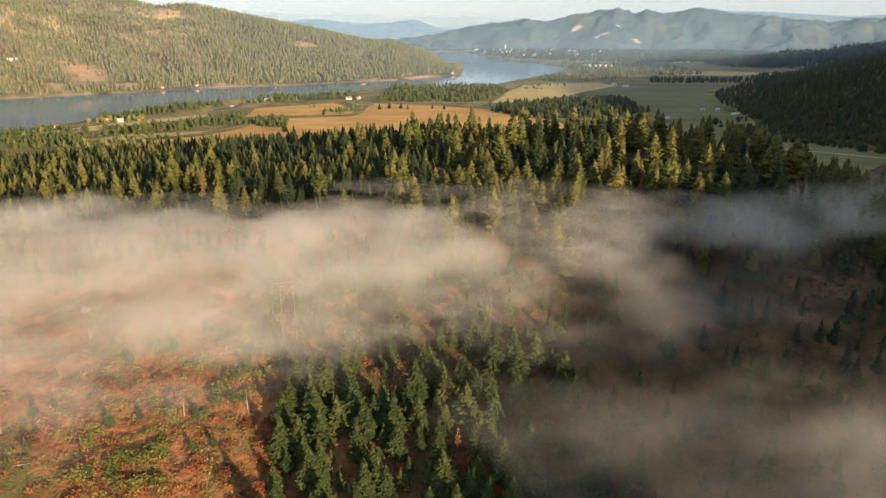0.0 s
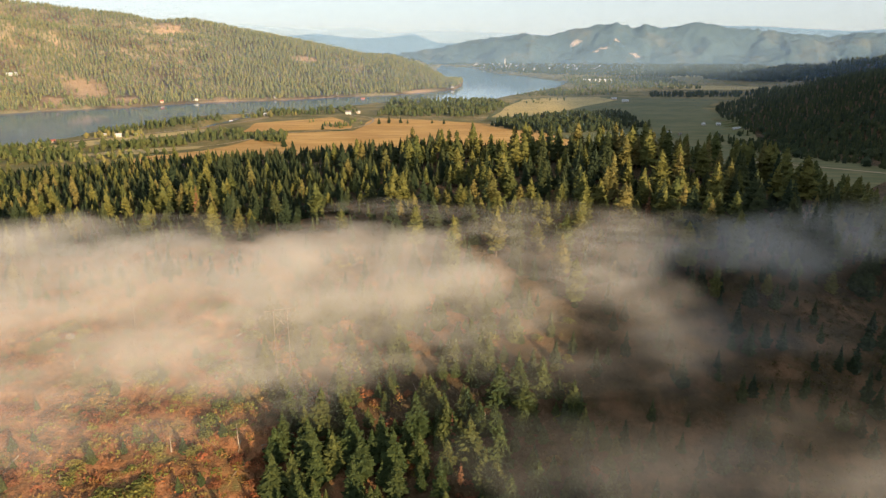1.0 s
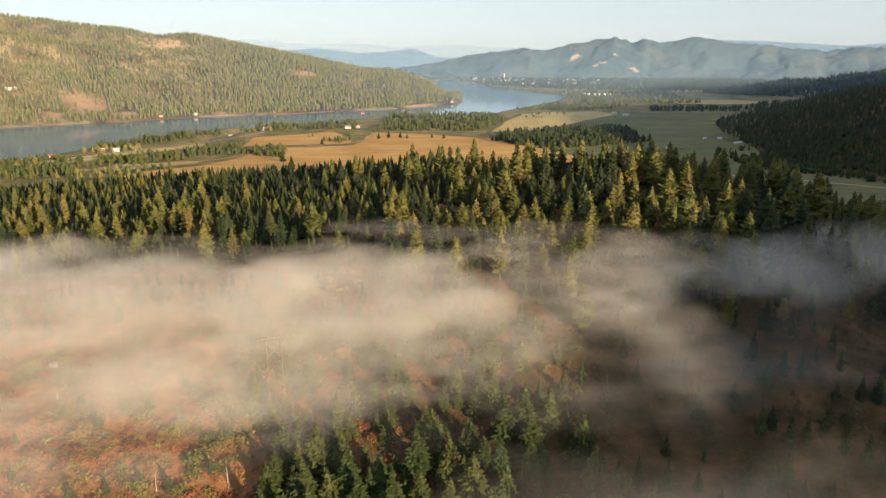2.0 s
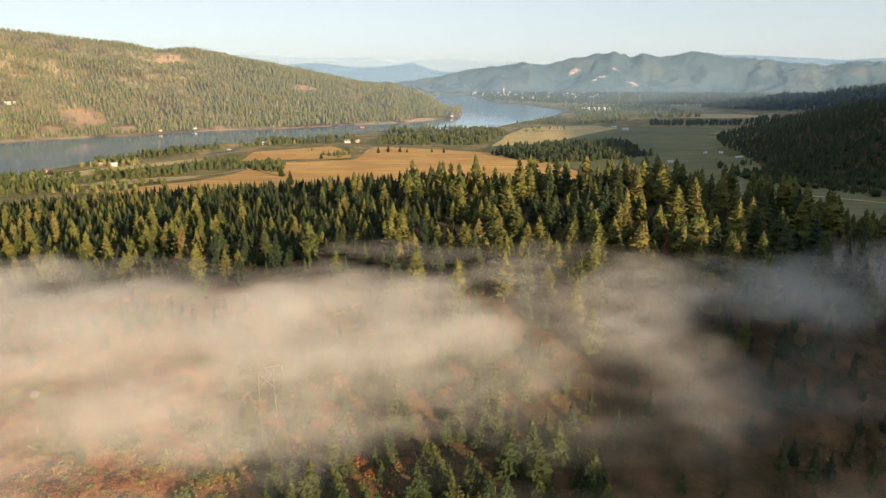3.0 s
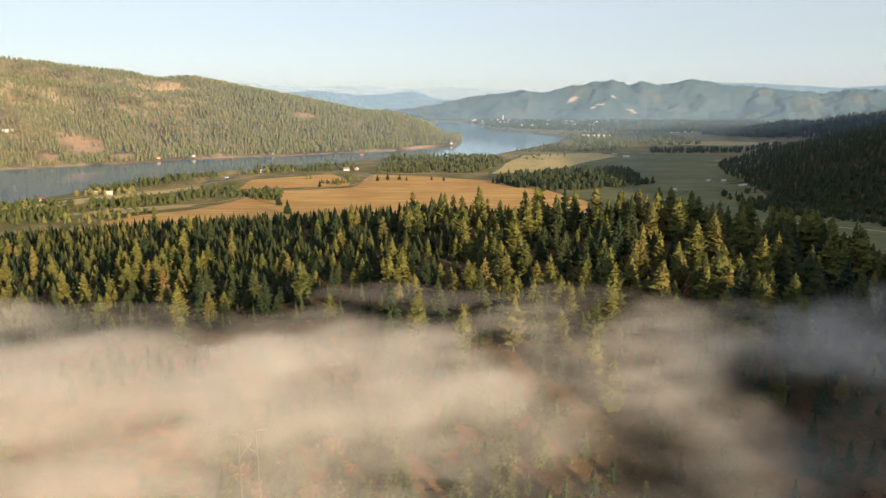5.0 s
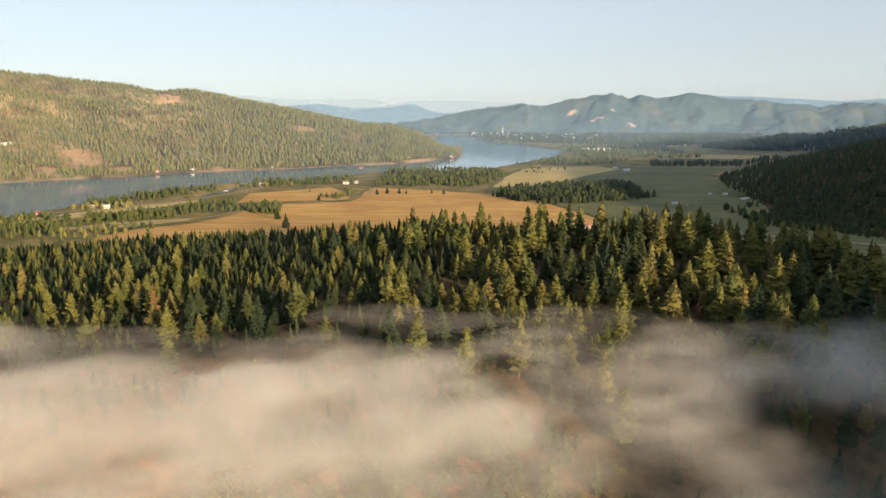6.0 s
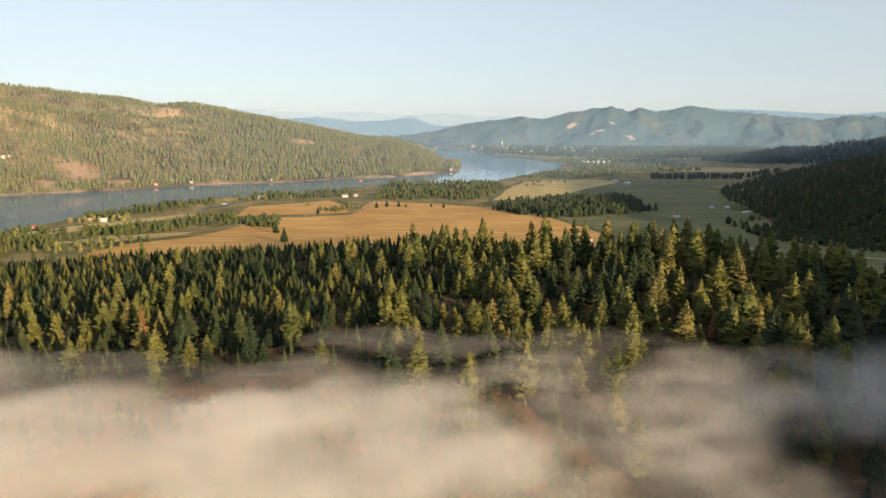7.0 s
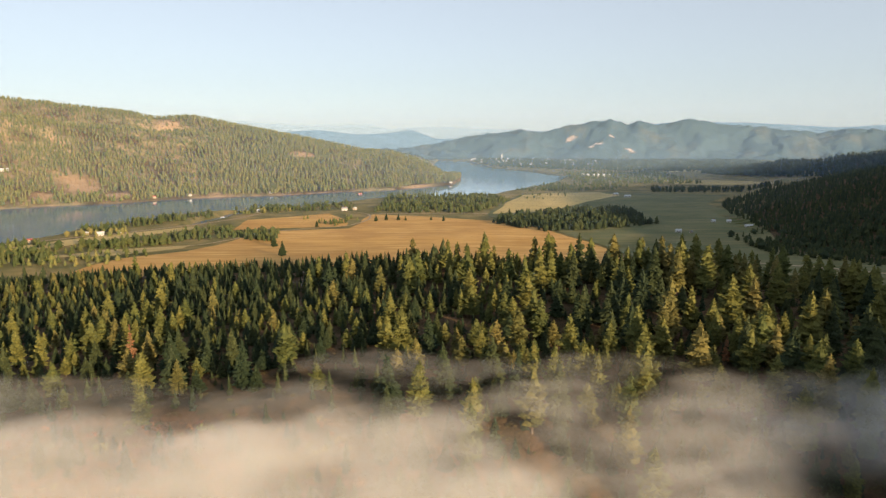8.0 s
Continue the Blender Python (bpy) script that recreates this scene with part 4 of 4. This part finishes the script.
def build_mist():
    mx, my = np.arange(-310, 290, 2.9), np.arange(86, 330, 2.9)
    xx, yy = np.meshgrid(mx, my)
    ground_z = height(xx, yy)
    cos, faces, veil, n = [], [], [], 0
    nx, ny = len(mx), len(my)
    i = (np.arange(ny - 1)[:, None] * nx + np.arange(nx - 1)[None]).ravel()
    quads = np.stack([i, i + 1, i + nx + 1, i + nx], -1)
    for layer in range(48):
        z = 44 + 1.3 * layer + 2.4 * fbm(xx, yy, 60, 2, 40) + 0.6 * fbm(xx, yy, 25, 2, 50 + layer)
        v = np.clip(1 - np.exp(-0.068 * mist_density(xx, yy, z)), 0, 0.6).ravel()
        ok = (v[quads].max(1) > 0.003) & ((z - ground_z).ravel()[quads].max(1) > -1)
        used, where = np.unique(quads[ok], return_inverse=True)
        cos.append(np.stack([xx, yy, z], -1).reshape(-1, 3)[used])
        veil.append(v[used])
        faces.append(where.reshape(-1, 4) + n)
        n += len(used)
    me = mesh_from("mist", np.concatenate(cos), np.concatenate(faces))
    me.attributes.new("veil", "FLOAT", "POINT").data.foreach_set("value", np.concatenate(veil).astype(np.float32))
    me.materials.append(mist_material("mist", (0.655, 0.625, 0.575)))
    return tagged(new("mist", me), "low bank of warm white morning mist over the hollow", "mist", kind="stuff")


build_mist()


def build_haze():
    """Thin morning haze in the valley, painted on faint upright veils, one behind another."""
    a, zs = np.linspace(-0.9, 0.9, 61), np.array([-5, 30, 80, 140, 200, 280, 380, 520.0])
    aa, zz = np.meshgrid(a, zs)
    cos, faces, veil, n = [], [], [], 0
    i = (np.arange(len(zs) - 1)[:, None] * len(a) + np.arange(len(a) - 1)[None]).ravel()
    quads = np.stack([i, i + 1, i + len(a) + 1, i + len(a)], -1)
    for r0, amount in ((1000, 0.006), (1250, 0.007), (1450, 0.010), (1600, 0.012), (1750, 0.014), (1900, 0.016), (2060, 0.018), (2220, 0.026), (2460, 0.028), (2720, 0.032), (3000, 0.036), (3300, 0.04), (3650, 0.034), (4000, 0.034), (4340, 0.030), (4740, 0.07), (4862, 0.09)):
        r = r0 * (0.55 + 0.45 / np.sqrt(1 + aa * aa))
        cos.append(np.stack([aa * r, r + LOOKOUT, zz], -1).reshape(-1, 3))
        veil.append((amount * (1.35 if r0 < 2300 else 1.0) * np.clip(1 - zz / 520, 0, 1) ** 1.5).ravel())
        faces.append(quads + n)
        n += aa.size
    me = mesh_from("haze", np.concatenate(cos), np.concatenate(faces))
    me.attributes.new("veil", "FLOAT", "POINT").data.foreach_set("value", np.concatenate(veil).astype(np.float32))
    # the blue of distance is put into the sheets' colour
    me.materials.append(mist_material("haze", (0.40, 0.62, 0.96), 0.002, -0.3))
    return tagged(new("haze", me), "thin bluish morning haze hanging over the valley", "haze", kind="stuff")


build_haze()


# ---------------------------------------------------------------- brush, logs and poles on the cleared slope
def part(name, co, faces, material, parent, label="", flat=True):
    """One mesh under a thing, from corners and triangles or quads."""
    me = mesh_from(name, np.array(co, float), np.array(faces), flat)
    me.materials.append(material)
    ob = new(name, me)
    ob.parent = parent
    return tagged(ob, label) if label else ob


def bush_arrays(seed, leaves, wide=1.0, tall=0.9, leaf=0.10):
    """Leaf clumps over a low uneven dome."""
    r = np.random.default_rng(seed)
    co, tri = [], []
    lobes = [(r.normal(0, 0.42, 2), r.uniform(0.45, 0.8)) for _ in range(5)]
    for _ in range(leaves):
        (cx, cy), size = lobes[r.integers(0, 5)]
        ang, up_ = r.uniform(0, 6.283), r.uniform(0, 1) ** 0.7
        rad = size * math.sqrt(max(0, 1 - up_ * up_)) * r.uniform(0.7, 1.05)
        p = np.array([(cx + rad * math.cos(ang)) * wide, (cy + rad * math.sin(ang)) * wide, size * up_ * tall * r.uniform(0.8, 1.2) + 0.04])
        a, b = r.normal(0, 1, 3), r.normal(0, 1, 3)
        a, b = a / np.linalg.norm(a) * leaf, b / np.linalg.norm(b) * leaf
        n = len(co)
        co += [p - a, p + b, p + a, p - b]
        tri += [(n, n + 1, n + 2), (n, n + 2, n + 3)]
    return np.array(co), np.array(tri)


SHRUBS = {}
for tone_, leaf_, word_ in (("olive", BUSH_GREEN, "leafy yellow-green shrub on the cleared slope"), ("russet", BUSH_RED, "reddish autumn shrub on bare soil"), ("mixed", BUSH, "low orange-brown shrub among dry grass")):
    made_ = []
    for s_ in range(4):
        me_ = mesh_from("leaves", *bush_arrays(80 + s_, 420), True)
        me_.materials.append(leaf_)
        st_ = mesh_from("stem", *stem(0.5, 0.05, 5, 2, 0.1, 3, s_))
        st_.materials.append(BARK)
        made_.append((st_, me_))
    SHRUBS[tone_] = (made_, word_)


def slope_place(r, x0, x1, y0, y1):
    while True:
        x, y = r.uniform(x0, x1), r.uniform(y0, y1)
        if abs(x) < 0.80 * (y + 15):
            return x, y, float(height(x, y))


rb = np.random.default_rng(71)
for k_ in range(460):
    x_, y_, z_ = slope_place(rb, -150, 40, 126, 226)
    if x_ > -20 and rb.random() < 0.5:
        continue
    patch_ = float(fbm(np.array(x_), np.array(y_), 26, 2, 77))
    if abs(patch_) < 0.10 and rb.random() < 0.8:
        continue
    tone_ = "olive" if patch_ > 0.12 else "russet" if patch_ < -0.12 else "mixed"
    if rb.random() < 0.15:
        tone_ = "mixed"
    made_, word_ = SHRUBS[tone_]
    root_ = new("shrub")
    size_ = rb.uniform(1.0, 2.6) * (1.35 if tone_ == "olive" else 1.0)
    root_.matrix_basis = Matrix.Translation((x_, y_, z_ - 0.1)) @ Matrix.Rotation(rb.uniform(0, 6.28), 4, "Z") @ Matrix.Diagonal((size_ * 1.25, size_ * 1.25, size_, 1))
    for nm_, me_ in zip(("stem", "leaves"), made_[int(rb.integers(0, 4))]):
        p_ = new(nm_, me_)
        p_.parent = root_
    tagged(root_, word_, "shrub", "shrubs on the cleared slope")

small = [(*bush_arrays(90 + k_, 34, 1.0, 0.7, 0.15), np.zeros(68)) for k_ in range(4)]
ux, uy = jittered(-210, 190, 118, 250, 2.6, 31)
thick = fbm(ux, uy, 22, 3, 88)
keep = (thick + rb.normal(0, 0.22, len(ux)) > -0.20) & (np.abs(ux) < 0.85 * (uy + 15)) & (rb.random(len(ux)) < 0.85)
# sunlit brush keeps bright leaves; the shaded side gets the darker colour
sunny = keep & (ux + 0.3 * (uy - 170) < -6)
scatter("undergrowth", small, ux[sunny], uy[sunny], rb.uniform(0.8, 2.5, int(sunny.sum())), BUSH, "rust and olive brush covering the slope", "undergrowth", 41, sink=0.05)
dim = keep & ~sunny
scatter("undergrowth", small, ux[dim], uy[dim], rb.uniform(0.6, 1.8, int(dim.sum())), SHADE_BRUSH, "brown brush in darker shade tones below the young firs", "undergrowth", 43, sink=0.05)
ux, uy = jittered(-240, 240, 226, 380, 4.2, 32)
keep = (np.abs(ux) < 0.75 * (uy + 20)) & (rb.random(len(ux)) < 0.36)
scatter("undergrowth", small, ux[keep], uy[keep], rb.uniform(0.7, 1.8, int(keep.sum())), SHADE_BRUSH, "brown and olive brush in darker shade tones below the trees", "undergrowth", 42, sink=0.05)

LOGS = []
for s_ in range(3):
    me_ = mesh_from("trunk", *stem(9.0, 0.24, 7, 4, 0.25, 5, 130 + s_))
    me_.materials.append(LOG_WOOD)
    LOGS.append(me_)
for k_ in range(64):
    x_, y_, z_ = slope_place(rb, -170, 0, 132, 222)
    log_ = new("fallen_log", LOGS[k_ % 3])
    turn_ = rb.uniform(0, 6.283)
    d_ = Vector((math.cos(turn_), math.sin(turn_), 0)) * 8
    pitch_ = math.atan2(float(height(x_ + d_.x, y_ + d_.y)) - z_, 8)
    ln_ = rb.uniform(0.25, 0.8)
    log_.matrix_basis = Matrix.Translation((x_, y_, z_ + 0.22)) @ Matrix.Rotation(turn_, 4, "Z") @ Matrix.Rotation(math.pi / 2 - pitch_, 4, "Y") @ Matrix.Diagonal((0.6, 0.6, ln_, 1))
    tagged(log_, "weathered grey log fallen on the cleared slope", "log", "fallen logs")
for k_ in range(9):
    x_, y_, z_ = slope_place(rb, -150, 20, 138, 225)
    snag_ = new("snag", LOGS[k_ % 3])
    snag_.matrix_basis = Matrix.Translation((x_, y_, z_ - 0.1)) @ Matrix.Rotation(rb.uniform(0, 6.28), 4, "Z") @ Matrix.Diagonal((0.9, 0.9, rb.uniform(0.4, 0.85), 1))
    tagged(snag_, "bare grey dead trunk standing on the slope", "dead tree", "bare dead trunks")
STUMP = bpy.data.meshes.new("stump")
bm = bmesh.new()
bmesh.ops.create_cone(bm, cap_ends=True, segments=9, radius1=0.5, radius2=0.34, depth=0.9)
for v in bm.verts:
    v.co += Vector((noise.noise(v.co * 3.1) * 0.08, noise.noise(v.co * 2.7 + Vector((4, 1, 2))) * 0.08, noise.noise(v.co * 4) * 0.07))
bm.to_mesh(STUMP)
bm.free()
STUMP.materials.append(BARK)
for k_ in range(14):
    x_, y_, z_ = slope_place(rb, -170, 10, 132, 222)
    st_ = new("stump", STUMP)
    st_.matrix_basis = Matrix.Translation((x_, y_, z_ + 0.35)) @ Matrix.Rotation(rb.uniform(0, 6.28), 4, "Z") @ Matrix.Scale(rb.uniform(0.8, 1.4), 4)
    tagged(st_, "dark sawn tree stump on the cleared slope", "stump", "tree stumps")


def rod(a, b, r0, r1, sides=7):
    """A tapered rod between two places."""
    a, b = Vector(a), Vector(b)
    d = (b - a).normalized()
    u = d.orthogonal().normalized()
    w = d.cross(u)
    co, faces = [], []
    for p, r in ((a, r0), (b, r1)):
        for s in range(sides):
            ang = s * 6.283 / sides
            co.append((p + (u * math.cos(ang) + w * math.sin(ang)) * r)[:])
    for s in range(sides):
        n = (s + 1) % sides
        faces += [(s, n, sides + n), (s, sides + n, sides + s)]
    for s in range(1, sides - 1):
        faces += [(0, s + 1, s), (sides, sides + s, sides + s + 1)]
    return co, faces


def line_pole(x, y, turn, tall=20.0):
    root = new("power_pole")
    root.matrix_basis = Matrix.Translation((x, y, float(height(x, y)))) @ Matrix.Rotation(turn, 4, "Z")
    part("pole", *rod((0, 0, -0.8), (0.15, 0, tall), 0.19, 0.12), GREY_WOOD, root)
    arm = part("crossarm", *rod((-1.5, 0.2, tall - 0.9), (1.5, 0.2, tall - 0.9), 0.10, 0.10, 4), GREY_WOOD, root)
    for side in (-1.3, 0.5, 1.3):
        part("insulator", *rod((side, 0.2, tall - 0.85), (side, 0.2, tall - 0.45), 0.07, 0.05, 6), GREY_WOOD, arm, "small pin insulator")
    return tagged(root, "single grey wooden power pole standing in mist", "power pole", "power poles")


def power_pole(x, y, turn, tall=21.0):
    z = float(height(x, y))
    root = new("power_pole")
    root.matrix_basis = Matrix.Translation((x, y, z)) @ Matrix.Rotation(turn, 4, "Z")
    for side in (-2.1, 2.1):
        part("pole", *rod((side, 0, -0.8), (side * 0.94, 0, tall), 0.12, 0.08), GREY_WOOD, root)
    arm = part("crossarm", *rod((-4.6, 0.22, tall - 1.0), (4.6, 0.22, tall - 1.0), 0.12, 0.12, 4), GREY_WOOD, root)
    for a, b in (((-2.1, 0.1, tall - 7), (2.1, 0.1, tall - 2.2)), ((2.1, -0.1, tall - 7), (-2.1, -0.1, tall - 2.2))):
        part("brace", *rod(a, b, 0.09, 0.09, 4), GREY_WOOD, root)
    for side in (-4.3, 0, 4.3):
        part("insulator", *rod((side, 0.22, tall - 1.1), (side, 0.22, tall - 2.3), 0.09, 0.13, 6), GREY_WOOD, arm, "stacked insulator")
    return tagged(root, "grey wooden two-legged power pole standing in mist", "power pole", "power poles")


power_pole(-48, 195, 0.4, 23.0)
line_pole(-100, 214, 0.5)


# ---------------------------------------------------------------- houses and the town
def box(x0, x1, y0, y1, z0, z1):
    co = [(x, y, z) for z in (z0, z1) for x, y in ((x0, y0), (x1, y0), (x1, y1), (x0, y1))]
    return co, [(0, 3, 2, 1), (4, 5, 6, 7), (0, 1, 5, 4), (1, 2, 6, 5), (2, 3, 7, 6), (3, 0, 4, 7)]


def house(x, y, long_, deep, tall, turn, wall, roof, label, name="house", category="house", chimney=True, group="", lift=0.5, scale=0.58):
    """A gabled house: walls, two roof slopes, door, windows and perhaps a chimney."""
    a_, r_ = polar(np.array(float(x)), np.array(float(y)))
    if a_ < 0.036 and abs(float(r_ - far_bank(a_))) < 70:          # set back from the far shore
        back = (float(far_bank(a_)) + 34 - float(r_)) / float(r_)
        x, y = x * (1 + back), LOOKOUT + float(r_) * (1 + back)
    z = float(height(x, y)) + lift
    long_, deep, tall = long_ * scale, deep * scale, tall * (0.4 + 0.6 * scale)
    root = new(name)
    root.matrix_basis = Matrix.Translation((x, y, z)) @ Matrix.Rotation(turn, 4, "Z")
    a, b, ridge = long_ / 2, deep / 2, tall + deep * 0.32
    co = [(-a, -b, -1.5), (a, -b, -1.5), (a, b, -1.5), (-a, b, -1.5), (-a, -b, tall), (a, -b, tall), (a, b, tall), (-a, b, tall), (-a, 0, ridge), (a, 0, ridge)]
    tri = [(0, 1, 5), (0, 5, 4), (2, 3, 7), (2, 7, 6), (1, 2, 6), (1, 6, 5), (5, 6, 9), (3, 0, 4), (3, 4, 7), (7, 4, 8)]
    part("wall", co, tri, wall, root)
    e = 0.5
    for s in (-1, 1):
        y1, z1 = s * (b + e), tall - e * 0.64
        top, low = (ridge + 0.28, 0.05), (z1 + 0.10, z1 - 0.16)
        cc = [(-a - e, 0, top[0]), (a + e, 0, top[0]), (a + e, y1, low[0]), (-a - e, y1, low[0]), (-a - e, 0, ridge + top[1]), (a + e, 0, ridge + top[1]), (a + e, y1, low[1]), (-a - e, y1, low[1])]
        slope = part("roof", cc, [(0, 1, 2, 3), (7, 6, 5, 4), (0, 3, 7, 4), (1, 5, 6, 2), (3, 2, 6, 7), (0, 4, 5, 1)], roof, root)
    for s in (-1, 1):
        for q in (-0.55, 0.55):
            sash = part("window", *box(q * a - 0.7, q * a + 0.7, s * b - 0.06, s * b + 0.06, tall * 0.38, tall * 0.78), WHITE, root)
            part("pane", *box(q * a - 0.58, q * a + 0.58, s * b - 0.08, s * b + 0.08, tall * 0.42, tall * 0.74), GLASS, sash)
    part("door", *box(-0.55, 0.55, -b - 0.07, -b + 0.05, -0.4, 1.9), GREY_WOOD, root)
    if chimney:
        part("chimney", *box(a * 0.4 - 0.45, a * 0.4 + 0.45, -0.1, 0.8, tall, ridge + 1.2), RED_ROOF, slope)
    return tagged(root, label, category, group)


house(-121, 213, 2.6, 2.2, 0.9, 0.3, TAN, ROOF, "small pale utility shed on the cleared slope", "shed", "shed", False, lift=0.2)
house(-522, 1112, 18, 11, 4.6, 0.35, WHITE, TIN, "white farmhouse with a pale metal roof among trees")
house(-549, 1126, 8, 6, 3.4, 0.1, TAN, TIN, "small tan outbuilding beside the farmhouse", "shed", "shed", False)
house(-500, 1126, 9, 7, 3.6, 0.6, TAN, TIN, "low tan shed beside the farmhouse", "shed", "shed", False)
house(-590, 1046, 12, 8, 4, 0.2, TAN, RED_ROOF, "tan cottage with a rust-red roof near the river")
house(-198, 1461, 20, 12, 5.5, 0.2, WHITE, ROOF, "white house with a grey roof at the wood's edge")
house(-178, 1470, 14, 9, 4.5, 1.2, TAN, TIN, "tan outbuilding with a pale roof at the wood's edge", "shed", "shed", False)
house(369, 1136, 15, 9, 4.5, 0.1, WHITE, TIN, "white barn with a metal roof in the shaded meadow", "barn", "barn", False)
house(386, 1128, 7, 6, 3.5, 0.5, TAN, ROOF, "small tan shed beside the white barn", "shed", "shed", False)
house(506, 1195, 24, 9, 4, 0.2, WHITE, TIN, "long white barn below the dark hill", "barn", "barn", False)
house(501, 1262, 12, 9, 4, -0.2, WHITE, TIN, "white farmhouse below the dark hill")
house(474, 1263, 10, 8, 4, 0.3, WHITE, TIN, "white cottage at the meadow's edge")
house(457, 1752, 26, 12, 5, 0.05, WHITE, TIN, "long pale barn on the far meadow", "barn", "barn", False)
house(443, 1812, 22, 12, 5, 0.2, TAN, TIN, "tan barn on the far meadow", "barn", "barn", False)
house(-362, 1432, 18, 11, 5, -0.2, WHITE, TIN, "white riverside house among trees")
house(-395, 1440, 12, 9, 4.5, 0.3, TAN, ROOF, "tan riverside house with a grey roof")
house(-458, 1383, 14, 9, 4, 0.4, WHITE, ROOF, "white riverside cottage with a grey roof")
house(-428, 1405, 12, 8, 4, 0.2, TAN, TIN, "tan riverside cottage with a pale roof")
house(-221, 1936, 18, 11, 6, 0.5, WHITE, RED_ROOF, "white shore house with a rust-red roof")
house(-300, 1998, 12, 9, 5, 0.4, TAN, TIN, "tan shore house below the wooded hill")
house(-455, 1905, 12, 9, 5, 0.2, WHITE, ROOF, "white shore house below the wooded hill")
house(-640, 1812, 20, 9, 5, 0.5, WHITE, ROOF, "white shore house on the river bank")
house(-700, 1745, 14, 9, 5, 0.4, TAN, RED_ROOF, "tan shore house with a red roof")
house(-1096, 1800, 42, 12, 6, 0.2, WHITE, TIN, "long white building on the wooded slope", "lodge", "building", False)
house(175, 880, 16, 10, 6, 0.9, WHITE, RED_ROOF, "white house with a red roof behind the trees")
house(30, 2245, 14, 10, 5, 0.4, WHITE, ROOF, "white house on the wooded point")
for k_ in range(6):
    house(528 + k_ * 19, 2620 + 5 * (k_ % 2), 15, 16, 9, 0.05, WHITE, TIN, "white waterfront building with a pale metal roof", "warehouse", "building", False, "waterfront buildings")
rt = np.random.default_rng(91)
for k_ in range(44):
    a_, r_ = rt.uniform(0.045, 0.235), rt.uniform(3450, 4350)
    if r_ < far_bank(np.array(a_)) + 40:
        r_ = float(far_bank(np.array(a_))) + rt.uniform(40, 420)
    big_ = rt.random() < 0.25
    house(a_ * r_, r_ + LOOKOUT, rt.uniform(30, 60) if big_ else rt.uniform(14, 26), rt.uniform(18, 28) if big_ else rt.uniform(11, 16), rt.uniform(8, 12), rt.uniform(-0.5, 0.5), WHITE if rt.random() < 0.4 else TAN, TIN if rt.random() < 0.4 else ROOF,
          "pale town building far across the plain", "town_building", "building", False, "town buildings")
mill = new("chimney_stack")
mill.matrix_basis = Matrix.Translation((378, 4300, float(height(378, 4300))))
part("shaft", *rod((0, 0, -1), (0, 0, 40), 4.2, 2.8, 12), WHITE, mill)
part("rim", *rod((0, 0, 39), (0, 0, 41), 3.3, 3.3, 12), GREY_WOOD, mill)
tagged(mill, "tall pale mill chimney over the far town", "chimney")
